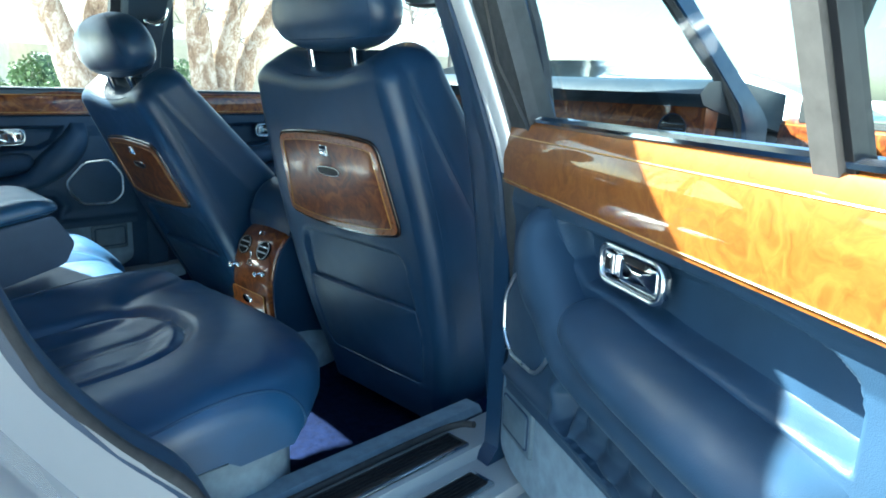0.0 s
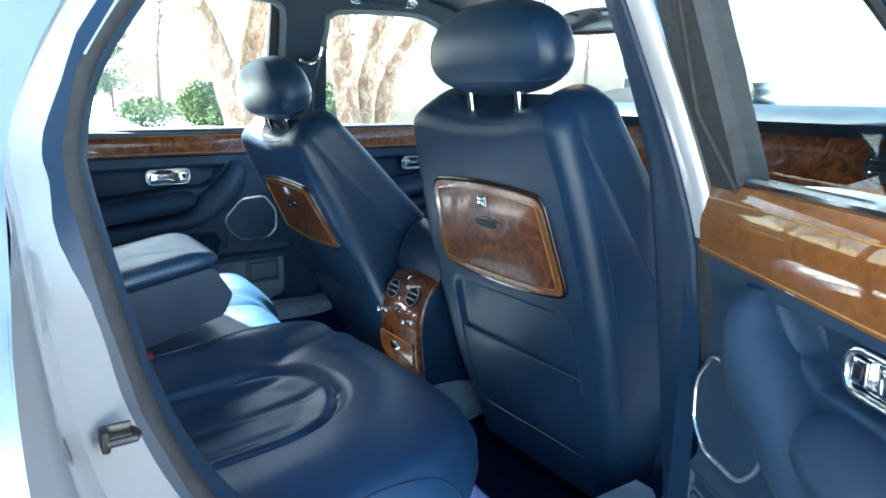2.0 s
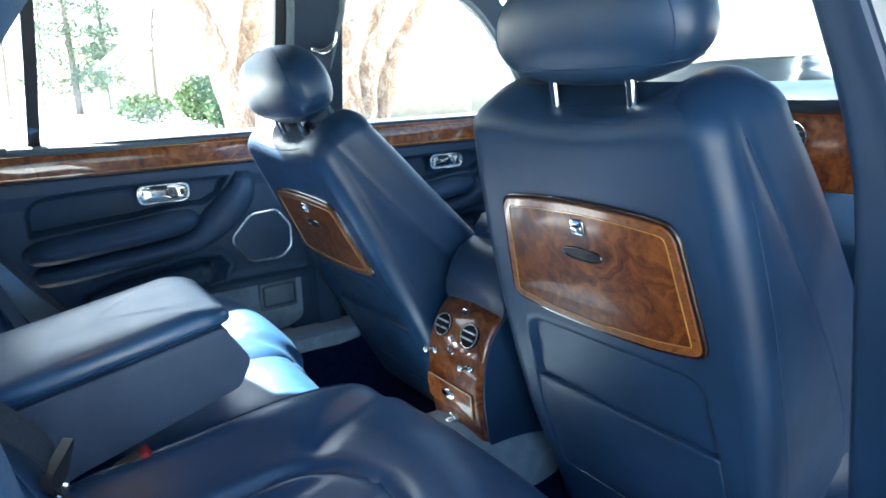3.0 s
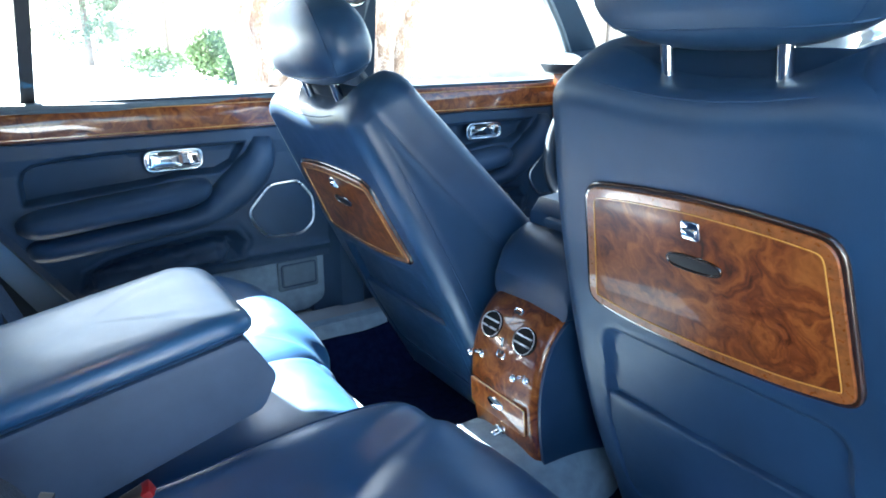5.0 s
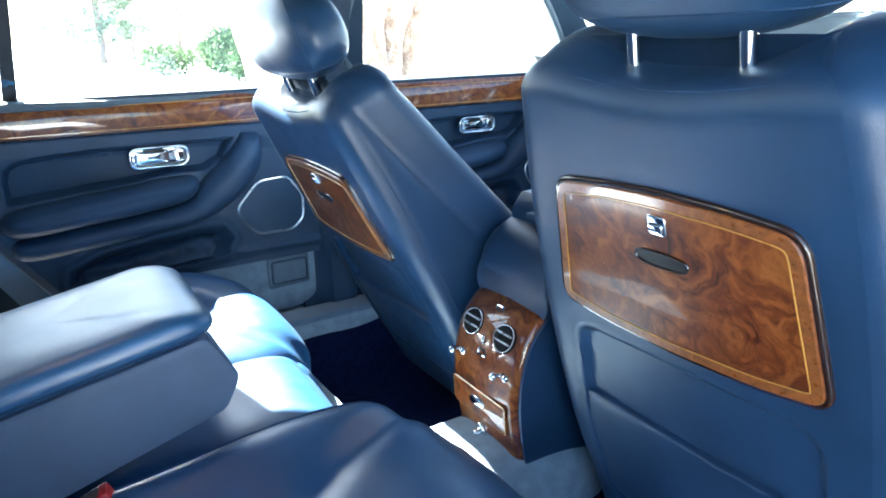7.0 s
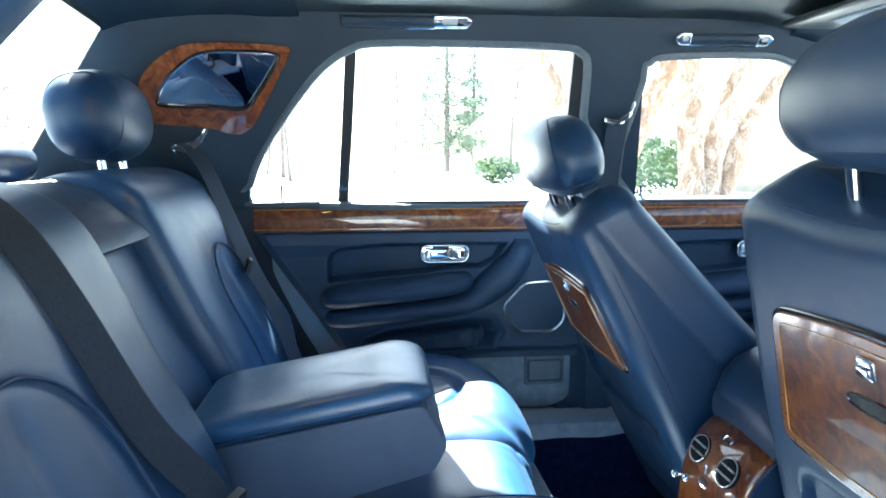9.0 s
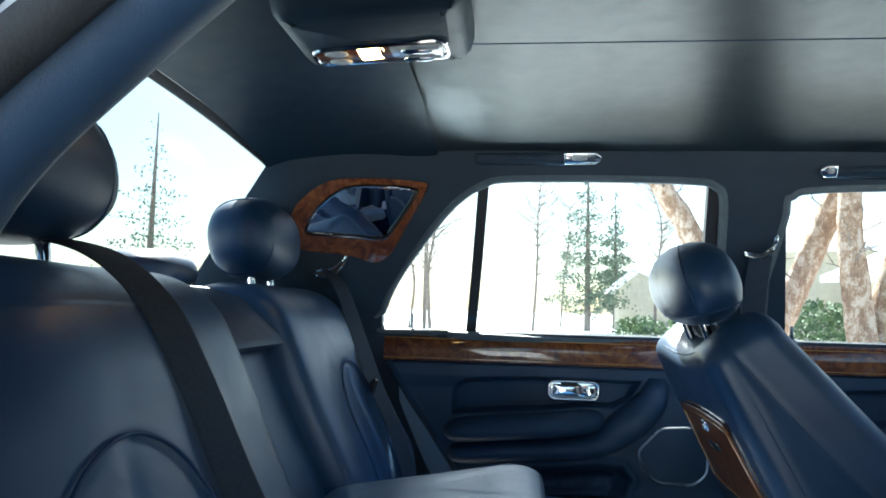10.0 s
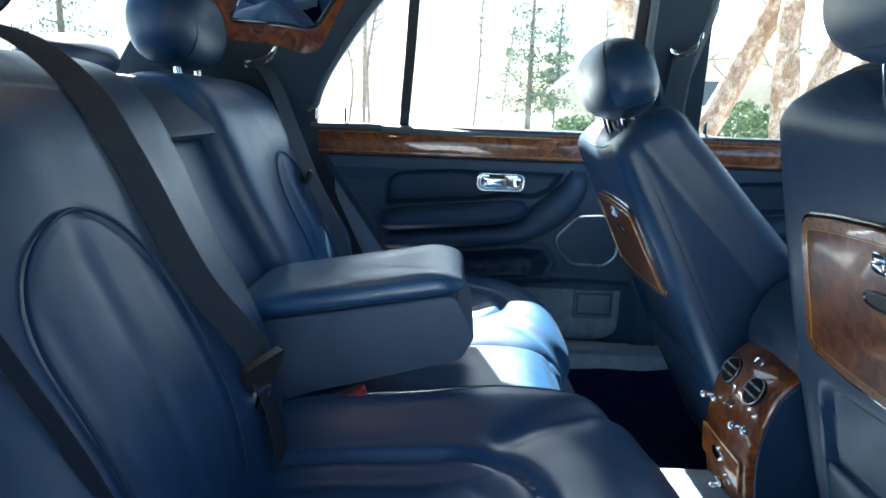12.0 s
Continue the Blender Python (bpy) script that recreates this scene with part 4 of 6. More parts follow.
def front_seat(name, x0, y0, z0, recline, label):
    root = thing(name, (x0 + 0.25, y0, 0.34), label, "car seat", "front seats")
    ca, sa = math.cos(radians(recline)), math.sin(radians(recline))

    def S(y, s, d):
        return Vector((x0 - sa * s + ca * d, y0 + y, z0 + ca * s + sa * d))

    # backrest: sections that widen forwards into bolsters, closed by a rounded, saddled top
    TOP, R = 0.560, 0.030
    pocket = [(y, s) for y, s in round_poly([(-0.160, 0.268), (0.160, 0.268), (0.172, 0.10), (0.150, -0.02), (-0.150, -0.02), (-0.172, 0.10)], 0.03)]

    def hull(y, s, d, w, t):
        f = d / t
        # bolster shoulders rise in front, the middle dips for the headrest posts
        rise = smooth01((s - 0.42) / 0.15)
        s += rise * (0.020 * gauss(abs(y) - 0.145, 0.055) * smooth01(f * 1.6) + 0.008 * gauss(abs(y) - 0.15, 0.06) - 0.007 * gauss(y, 0.10))
        # the front face is dished between the bolsters
        if f > 0.6:
            d -= 0.05 * gauss(y, 0.115) * (f - 0.6) / 0.4
        # creases along the two seams of each side
        edge = smooth01((abs(y) / w - 0.93) / 0.06)
        yy = y - math.copysign(edge * (0.0028 * gauss(d - ease(SIDE_SEAM, s), 0.007) + 0.0016 * gauss(d - 0.034, 0.005)), y)
        yy += math.copysign(edge * 0.012 * smooth01((d - ease(SIDE_SEAM, s)) / 0.09), y)
        if f < 0.12 and abs(y) < 0.19:
            q = min((Vector((y, s)) - a - (b - a) * max(0, min(1, (Vector((y, s)) - a).dot(b - a) / max(1e-9, (b - a).length_squared)))).length for a, b in zip(PK, PK[1:] + PK[:1]))
            if in_poly((y, s), pocket):
                d += 0.010 * smooth01(q / 0.010)
            else:
                d -= 0.0016 * gauss(q - 0.004, 0.006)
        return S(yy, s, d)

    PK = [Vector(p) for p in pocket]
    nr, ns, nf = 64, 22, 24

    def section(s, shrink=0.0, up=0.0):
        w, t = ease(BACK_W, s) - shrink, ease(BACK_T, s)
        d0, d1 = shrink * 0.9, t - shrink * 0.9
        rr = min(0.034, (d1 - d0) / 2.4)
        pts = []
        for i in range(nr):
            k = i / nr
            pts.append((-w + rr + (2 * w - 2 * rr) * k, d0))
        for sgn in (1, -1):
            # rear corner, side, front corner on this side; the front returns
            arc = [(math.pi / 2 * i / 5) for i in range(6)]
            c0 = [(w - rr + rr * math.sin(a), d0 + rr * (1 - math.cos(a))) for a in arc]
            sd = [(w, d0 + rr + (d1 - d0 - 2.1 * rr) * i / ns) for i in range(1, ns)]
            c1 = [(w - 1.1 * rr * (1 - math.cos(a)), d1 - 1.1 * rr + 1.1 * rr * math.sin(a)) for a in arc]
            run = c0 + sd + c1
            if sgn > 0:
                pts += run
                pts += [((w - 1.1 * rr) * (1 - 2 * i / nf), d1) for i in range(1, nf)]
            else:
                pts += [(-a, b) for a, b in reversed(run)]
        return [hull(y, s + up, d, w, t) for y, d in pts]

    rings = [section(-0.11 + (TOP + 0.11) * i / 84) for i in range(85)]
    for i in range(1, 6):
        a = math.pi / 2 * i / 5
        rings.append(section(TOP, R * (1 - math.cos(a)), R * math.sin(a)))
    half = ease(BACK_T, TOP) / 2 / 0.9
    for k in (0.45, 0.62, 0.79, 0.95):
        rings.append(section(TOP, half * k, R))
    back = part("backrest", loft(rings), M_LEATHER, root, "smooth blue leather backrest")

    def on_side(s, d_at, sgn):
        row = section(s)
        cand = row[nr:nr + 12 + ns] if sgn > 0 else row[nr + 11 + ns + nf - 1:]
        ref = [(S(0, s, 0), S(0, s, 1))]
        axis = (ref[0][1] - ref[0][0])
        return min(cand, key=lambda p: abs((p - ref[0][0]).dot(axis) - d_at))
    for sgn in (-1, 1):
        P = [on_side(-0.02 + 0.022 * i, ease(SIDE_SEAM, -0.02 + 0.022 * i), sgn) for i in range(27)]
        part("seam", sweep(soft_line(P), 0.0011, 6), M_SEAM, back)
    L = [on_side(0.04 + 0.02 * i, 0.034, -1) for i in range(26)]
    Rr = [on_side(0.04 + 0.02 * i, 0.034, 1) for i in range(26)]
    over = rings[87]
    part("seam", sweep(soft_line(L + [over[i] for i in range(2, nr - 1, 3)] + Rr[::-1]), 0.0011, 6), M_SEAM, back)

    # headrest on two chrome posts
    hs, hd = 0.678, 0.088
    HM = Matrix.Translation(S(0, hs, hd)) @ pose(0, 0, 0, 0, -recline * 0.75, 0)

    def cushion_pt(a, b):
        cb, sb = sq(math.cos(b), 2.25), sq(math.sin(b), 2.25)
        y = 0.161 * cb * sq(math.sin(a), 2.6) * (1 - 0.05 * sb)
        x = 0.063 * cb * sq(math.cos(a), 2.4) - 0.012 * (y / 0.161) ** 2
        return Vector((x, y, 0.078 * sb * (1.0 if sb > 0 else 0.93)))
    h = part("headrest", loft([[HM @ cushion_pt(2 * math.pi * i / 56, -math.pi / 2 + math.pi * j / 30) for i in range(56)] for j in range(1, 30)]), M_LEATHER, root, "rounded blue leather headrest")
    part("seam", sweep([HM @ (cushion_pt(2 * math.pi * i / 64, -0.60) * 1.002) for i in range(64)], 0.0011, 5, True), M_SEAM, h)
    for a0 in (math.pi - 1.02, math.pi + 1.02):
        part("seam", sweep([HM @ (cushion_pt(a0, b) * 1.002) for b in [-0.60 + 1.95 * i / 24 for i in range(25)]], 0.0010, 5), M_SEAM, h)
    for y in (-0.064, 0.064):
        post = part("headrest_post", sweep([S(y, 0.535, 0.050), S(y, hs - 0.03, hd - 0.028)], 0.0078, 14), M_CHROME, root, "chrome headrest post")
        part("collar", sweep([S(y, 0.566, 0.0515), S(y, 0.5755, 0.0530)], 0.0125, 14), M_TRIM, post)
    # folding picnic table of burr walnut, let flush into the backrest
    tab = round_poly([(-0.151, 0.475), (-0.08, 0.482), (0, 0.485), (0.08, 0.482), (0.151, 0.475), (0.175, 0.303), (0.10, 0.291), (0, 0.287), (-0.10, 0.291), (-0.175, 0.303)], 0.026, 5)
    t = part("picnic_table", slab(tab, 0.012, -0.0045, S, 0.0035), M_EDGE, root, "burr walnut picnic table with inlaid line")
    part("veneer", slab(inset(tab, 0.0055), 0.0, -0.0060, S, 0.0030, 0.0012), M_BURL_DARK, t)
    part("banding", frame_of(inset(tab, 0.006), -0.0040, -0.0065, S, 0.0125, 0.0012), M_BAND, t, "darker cross-banded border")
    part("inlay", frame_of(inset(tab, 0.0180), -0.005, -0.0073, S, 0.0017, 0.0004), M_INLAY, t)
    lat = part("latch", slab(round_poly([(-0.0115, 0.459), (0.0115, 0.459), (0.0115, 0.437), (-0.0115, 0.437)], 0.005), -0.004, -0.0095, S, 0.002), M_CHROME, t, "small chrome latch")
    part("button", slab(round_poly([(-0.009, 0.451), (0.009, 0.451), (0.009, 0.441), (-0.009, 0.441)], 0.003), -0.008, -0.0125, S, 0.002), M_CHROME, lat)
    slot = [Vector((0.033 * sq(math.cos(a), 2.8), 0.4085 + 0.0085 * sq(math.sin(a), 2.6))) for a in (2 * math.pi * i / 28 for i in range(28))]
    part("pull_slot", slab(slot, -0.004, -0.0078, S, 0.0005), M_BLACK, t, "dark finger slot")
    part("slot_rim", sweep([S(p.x, p.y, -0.0076) for p in slot], 0.0017, 6, True), M_EDGE, t)
    # pocket on the lower backrest
    flap = round_poly([(-0.167, 0.152), (0, 0.149), (0.167, 0.152), (0.171, 0.10), (0.149, -0.022), (-0.149, -0.022), (-0.171, 0.10)], 0.006)
    part("map_pocket", slab(flap, 0.016, -0.0005, S, 0.004, 0.003), M_LEATHER, root, "blue leather map pocket")
    # cushion and base
    cush = blob((x0 + 0.36, y0, z0 + 0.085), (0.30, 0.25, 0.085), 4, 3, 40, 16)
    part("seat_cushion", cush, M_LEATHER, root)
    part("seat_base", rbox((x0 + 0.36, y0, (z0 + 0.34) / 2 + 0.01), (0.46, 0.40, max(0.05, z0 - 0.33)), 0.02), M_TRIM, root)
    part("recliner_cover", blob((x0 + 0.12, y0 + (0.215 if y0 < 0 else -0.215), z0 + 0.03), (0.075, 0.018, 0.045), 3, 3, 16, 10), M_TRIM, root)
    return root


front_seat("passenger_seat", 0.127, -0.356, 0.491, 15, "blue leather front passenger seat with a walnut picnic table")
front_seat("driver_seat", 0.137, 0.362, 0.462, 26.5, "blue leather driver seat, reclined, with a walnut picnic table")


# ---------------------------------------------------------------- rear bench
def horseshoe(a, b, a0, hw, b0):
    """Signed distance-like value of (a, b) to a horseshoe with its round end at b0, half width hw; negative inside."""
    if b > b0:
        return math.hypot(a - a0, b - b0) - hw
    return abs(a - a0) - hw


bench = thing("rear_bench_seat", (-0.4, 0, 0.34), "three-place blue leather rear bench with its armrest down", "car seat")


def skirted(v, n=6):
    """Across a cushion: -1..1 over its face, with drops to the sides at both ends."""
    a = (2 * v - 1) * 1.07
    return max(-1, min(1, a)), min(1.0, max(0.0, (abs(a) - 1) / 0.07))


PIPES = []      # piping of the cushion or back built last


def upholstery(name, bm, label=""):
    ob = part(name, bm, M_LEATHER_LIT, bench, label)
    for P in PIPES:
        part("piping", sweep(soft_line(P), 0.0021, 6), M_PIPING, ob)
    PIPES.clear()
    return ob


# how far the cushion's front corner falls back, by distance from the middle
PLAN = [(0.0, 0.060), (0.09, 0.056), (0.12, 0.042), (0.165, 0.022), (0.21, 0.005), (0.26, 0.0), (0.40, 0.0), (0.47, 0.006), (0.53, 0.026), (0.58, 0.060), (0.62, 0.100), (0.66, 0.150)]


def cushion(y0, y1, front, crown, shoe, ys=0.0):
    """A seat cushion between y0 and y1. The profile runs from the front's foot over the top to the back."""
    prof = smooth_path([(front - 0.085, 0.556, 0), (front - 0.042, 0.556 + 0.08 * crown, 0), (front - 0.003, 0.546 + 0.75 * crown, 0), (front - 0.012, 0.575 + crown, 0), (front - 0.06, 0.608 + crown, 0), (front - 0.17, 0.613 + crown, 0), (-0.40, 0.600 + crown, 0), (-0.56, 0.585 + crown, 0), (-0.68, 0.575 + 0.5 * crown, 0)], 18)
    yc, hw = (y0 + y1) / 2, (y1 - y0) / 2
    n = len(prof) - 1
    nv = max(12, round((y1 - y0) / 0.004))

    def f(u, v):
        p = prof[round(u * n)]
        a, skirt = skirted(v)
        y = yc + hw * a
        edge = 1 - (1 - min(1, abs(a)) ** (8 if shoe else 5)) ** 0.5
        x = p.x - lerp(PLAN, abs(y)) * max(0.0, min(1.0, (p.x + 0.50) / 0.32))
        inner = 1.0 if y0 < -0.5 and y > yc else 0.0
        x, z = x - 0.015 * edge - 0.004, p.y - (0.045 - 0.025 * inner) * edge * max(0.1, min(1.0, (p.y - 0.545) / 0.05))
        if inner and p.y > 0.56:
            z += 0.030 * gauss(abs(y - yc) - hw + 0.02, 0.055) * min(1.0, (p.y - 0.56) / 0.06)
        if shoe and p.y > 0.54:
            k = horseshoe(y, x, ys, 0.118, -0.395)
            s = 1 if ys > 0 else -1
            q0, q1 = Vector((-0.312, ys - s * 0.128)), Vector((-0.13, ys - s * 0.232))
            t = max(0, min(1, (Vector((x, y)) - q0).dot(q1 - q0) / (q1 - q0).length_squared))
            z -= 0.013 * gauss((Vector((x, y)) - q0.lerp(q1, t)).length, 0.019) * (0.6 + 0.4 * t)
            z -= 0.014 * gauss(k, 0.009)
            if k < 0:
                z -= 0.014 * min(1, -k / 0.05)
                z -= 0.0042 * min(1, -k / 0.03) * gauss(((y - ys + 0.039) % 0.078) - 0.039, 0.011)
            else:
                z += 0.008 * gauss(k - 0.07, 0.05)
        elif p.y > 0.54:
            z -= 0.004 * gauss(x + 0.215, 0.006)
        z = z + 0.002 * noise.noise((x * 9, y * 9, 1))
        return Vector((x - 0.02 * skirt, y, z + (0.560 - z) * skirt))
    for a in ((-0.90, 0.90) if not shoe else (-0.955, 0.955)):
        PIPES.append([f(i / n, (a / 1.07 + 1) / 2) + Vector((0.0006, 0, 0.0006)) for i in range(n // 5, n - 6)])
    return fix(grid(f, n, nv))


upholstery("seat_cushion", cushion(-0.645, -0.097, -0.098, 0.047, True, -0.345), "blue leather seat cushion with a pleated insert")
upholstery("seat_cushion", cushion(0.137, 0.655, -0.150, 0.045, True, 0.385))
upholstery("centre_cushion", cushion(-0.105, 0.145, -0.138, 0.052, False))
part("seat_valance", loft([[Vector((p.x, p.y, z)) for p in round_poly([(-0.60, -0.610), (-0.27, -0.610), (-0.215, -0.575), (-0.150, -0.46), (-0.140, 0), (-0.150, 0.46), (-0.215, 0.575), (-0.27, 0.610), (-0.60, 0.610)], 0.04)] for z in (0.32, 0.40, 0.535)]), M_PALE, bench, "pale carpeted seat base")

BACK = [(0.58, -0.595), (0.69, -0.625), (0.80, -0.66), (0.90, -0.695), (1.0, -0.735), (1.06, -0.775)]


def backrest(y0, y1, top, shoe, setback=0.0, ys=0.0):
    prof = smooth_path([(-0.60, 0.56, 0), (-0.622, 0.66, 0), (-0.652, 0.78, 0), (-0.690, 0.89, 0), (-0.725, 0.98, 0), (-0.765, 1.045 + top, 0), (-0.83, 1.078 + top, 0), (-0.91, 1.070 + top, 0), (-0.96, 1.02, 0)], 30)
    yc, hw = (y0 + y1) / 2, (y1 - y0) / 2
    n = len(prof) - 1
    nv = max(12, round((y1 - y0) / 0.004))

    def f(u, v):
        p = prof[round(u * n)]
        a, skirt = skirted(v)
        y = yc + hw * a
        edge = 1 - (1 - min(1, abs(a)) ** 18) ** 0.5
        x, z = p.x - 0.028 * edge - setback, p.y
        round_top = max(0, (z - 0.98) / 0.10)
        z -= 0.03 * edge * min(1, round_top)
        out = max(0.0, min(1.0, (abs(y) - (0.41 if y < 0 else 0.50)) / 0.25)) ** 2
        x -= 0.100 * out * max(0.0, min(1.0, (z - 0.74) / 0.26))
        z -= 0.075 * out * min(1, round_top)
        x += 0.028 * gauss(z - 0.72, 0.14)
        if shoe and z < 1.05:
            k = horseshoe(y, z, ys, 0.100, 0.846)
            x -= 0.0016 * gauss(k, 0.005)
            if k < 0:
                x -= 0.0015 * min(1, -k / 0.05)
                x -= 0.004 * min(1, -k / 0.04) * gauss(((y - ys + 0.041) % 0.082) - 0.041, 0.012)
            else:
                x += 0.005 * gauss(k - 0.07, 0.05)
        return Vector((x - 0.12 * skirt, y, z + 0.002 * noise.noise((z * 9, y * 9, 3))))

    def at(y, z):
        i = min(range(n * 6 // 8), key=lambda j: abs(prof[j].y - z))
        return f(i / n, ((y - yc) / hw / 1.07 + 1) / 2) + Vector((0.004, 0, 0.0))
    if shoe:
        w = 0.100 + 0.0035
        arch = [(ys - w, 0.66 + 0.01 * i) for i in range(20)] + [(ys - w * math.cos(math.pi * i / 40), 0.846 + w * math.sin(math.pi * i / 40)) for i in range(41)] + [(ys + w, 0.85 - 0.01 * i) for i in range(20)]
        PIPES.append([at(y, z) for y, z in arch])
    return fix(grid(f, n, nv))


upholstery("backrest", backrest(-0.66, -0.108, 0.008, True, 0.0, -0.408), "blue leather backrest with a pleated arched insert")
upholstery("backrest", backrest(0.142, 0.69, 0.008, True, 0.025, 0.380))
part("centre_backrest", backrest(-0.13, 0.165, -0.01, False, 0.075), M_LEATHER_LIT, bench)
part("armrest_flap", loft([[Vector((x, y, z)) for x, z in ((-0.772, 0.993), (-0.780, 1.006), (-0.845, 1.062), (-0.90, 1.078), (-0.93, 1.06), (-0.82, 1.0), (-0.79, 0.984))] for y in (-0.10, -0.085, 0.015, 0.12, 0.135)]), M_LEATHER, bench, "leather flap above the armrest recess")
for y, hx, hz in ((-0.345, -0.885, 0.076), (0.385, -0.925, 0.082)):
    h = part("headrest", blob((0, 0, 0), (0.072, 0.135, hz), 2.5, 2.3, 36, 22, Matrix.Translation((hx, y, 1.178)) @ pose(0, 0, 0, 0, -8, 0)), M_LEATHER, bench, "blue leather rear headrest")
    HM = Matrix.Translation((hx, y, 1.178)) @ pose(0, 0, 0, 0, -8, 0)
    for s in (-1, 1):
        a = 0.58
        c = (1 - a ** 2.3) ** (1 / 2.3)
        part("seam", sweep([HM @ Vector((0.0725 * c * sq(math.cos(q), 2.5), s * a * 0.135, (hz + 0.0005) * c * sq(math.sin(q), 2.5))) for q in (2 * math.pi * i / 48 for i in range(48))], 0.0013, 6, True), M_SEAM, h)
    for dy in (-0.05, 0.05):
        part("headrest_post", sweep([Vector((hx + 0.02, y + dy, 1.05)), Vector((hx + 0.007, y + dy, 1.15))], 0.007, 10), M_CHROME, bench)
h = part("centre_headrest", blob((0, 0, 0), (0.05, 0.10, 0.035), 2.6, 2.4, 30, 18, Matrix.Translation((-0.985, 0.11, 1.100))), M_LEATHER, bench)

arm = thing("armrest", (-0.5, 0.01, 0.62), "fold-down blue leather centre armrest with a lidded box", "armrest")
AR = Matrix.Translation((-0.606, 0.008, 0.763)) @ pose(0, 0, 0, 0, -10.4, 0)


def lid_rings():
    """Padded lid: a rounded plan that swells at mid height and closes in a crowned top."""
    rings = []
    for w, k in ((0.001, 0.005), (0.003, 0.002), (0.007, -0.0005), (0.014, -0.002), (0.021, -0.001), (0.0265, 0.0015), (0.0305, 0.0055), (0.0328, 0.0105), (0.0338, 0.017)):
        plan = round_poly([(-0.07 + k, -0.109 + k), (0.243 - k * 1.15, -0.109 + k), (0.243 - k * 1.15, 0.109 - k), (-0.07 + k, 0.109 - k)], 0.034, 6)
        rings.append([Vector((p.x, p.y, w - 0.011 * max(0.0, (p.x - 0.18) / 0.06) ** 2 * (w / 0.034))) for p in plan])
    rim = rings[-1]
    mid = sum(rim, Vector()) / len(rim)
    for k, dz in ((0.93, 0.0014), (0.84, 0.0028), (0.70, 0.0040), (0.52, 0.0049), (0.33, 0.0054), (0.14, 0.0056)):
        rings.append([Vector((mid.x + (p.x - mid.x) * k, mid.y + (p.y - mid.y) * k, p.z + (mid.z - p.z) * (1 - k) + dz)) for p in rim])
    return rings


lid = lid_rings()
lid_ob = part("lid", loft(lid), M_LID_SHEEN, arm, "padded blue leather lid", xf=AR)
part("seam", sweep(lid[2], 0.0012, 6, True), M_SEAM, lid_ob, xf=AR)
side = round_poly([(-0.07, -0.001), (0.229, -0.001), (0.251, -0.060), (0.226, -0.092), (0.011, -0.111), (-0.07, -0.128)], 0.010)
boxp = [[Vector((p.x, y, p.y)) for p in (inset(side, k) if k else side)] for y, k in ((-0.1075, 0.004), (-0.1060, 0.001), (-0.103, 0), (0.103, 0), (0.1060, 0.001), (0.1075, 0.004))]
part("box", loft(boxp), M_VINYL, arm, "blue grey vinyl armrest box", xf=AR)
part("front_seam", sweep([(0.2315, y, -0.010) for y in (-0.100, -0.05, 0.0, 0.05, 0.100)], 0.0016, 6), M_SEAM, arm, xf=AR)

# ---------------------------------------------------------------- centre console with rear vents
con = thing("centre_console", (0.1, -0.012, 0.36), "centre console with burr walnut rear face and two vents", "console")
WOOD = smooth_path([(0.108, 0.706, 0), (0.086, 0.692, 0), (0.064, 0.665, 0), (0.049, 0.625, 0), (0.043, 0.575, 0), (0.046, 0.525, 0), (0.056, 0.465, 0), (0.074, 0.41, 0)], 5)


def con_pt(y, t, d=0.0):
    """A point on the curved walnut face: t runs 0..1 from its top down, d proud of it."""
    k = t * (len(WOOD) - 1)
    i = min(int(k), len(WOOD) - 2)
    a, b = WOOD[i], WOOD[i + 1]
    p = a.lerp(b, k - i)
    n = Vector(((b - a).y, -(b - a).x, 0)).normalized()
    n = n if n.x < 0 else -n
    return Vector((p.x + n.x * d, y + 0.003, p.y + n.y * d))


def con_hw(t):
    return 0.084 - 0.002 * t


rings = []
for i in range(len(WOOD)):
    t = i / (len(WOOD) - 1)
    hw = con_hw(t)
    sec = [(-hw - 0.002, -0.03), (-hw, -0.010), (-hw + 0.004, -0.003), (-hw + 0.012, 0), (0, 0.004), (hw - 0.012, 0), (hw - 0.004, -0.003), (hw, -0.010), (hw + 0.002, -0.03)]
    rings.append([con_pt(y, t, d) for y, d in sec])
face = part("wood_face", loft(rings, cap=True), M_BURL, con, "curved burr walnut console face")
for y in (-0.041, 0.041):
    T = lambda a, b, d, y=y: con_pt(y + a, 0.30 + b * 3.2, d)
    ring = [Vector((0.0235 * math.cos(q), -0.0235 * math.sin(q))) for q in (2 * math.pi * i / 24 for i in range(24))]
    vent = part("air_vent", slab(inset(ring, -0.001), -0.004, 0.0050, T, 0.001), M_VOID, con, "round air vent with chrome ring")
    part("ring", frame_of(ring, 0.001, 0.0068, T, 0.0015, 0.0005), M_SATIN, vent)
    for b in (-0.0065, 0.0065):
        w = math.sqrt(0.019 ** 2 - b * b)
        part("slat", sweep([T(-w, b, 0.0072), T(0, b, 0.0078), T(w, b, 0.0072)], 0.0017, 6), M_SATIN, vent)
for y in (0.050, -0.062):
    base = con_pt(y, 0.46, 0.002)
    knob = part("pull_knob", blob(base + Vector((-0.018, 0.006, 0)), (0.006, 0.006, 0.006), 2, 2, 14, 10), M_CHROME, con, "little chrome organ-stop knob")
    part("stem", sweep([base, base + Vector((-0.016, 0.005, 0))], 0.003, 8), M_CHROME, knob)
    part("tip", blob(base + Vector((-0.008, -0.012, 0.001)), (0.006, 0.006, 0.006), 2, 2, 14, 10), M_CHROME, knob)
T0 = lambda a, b, d: con_pt(a, b, d)
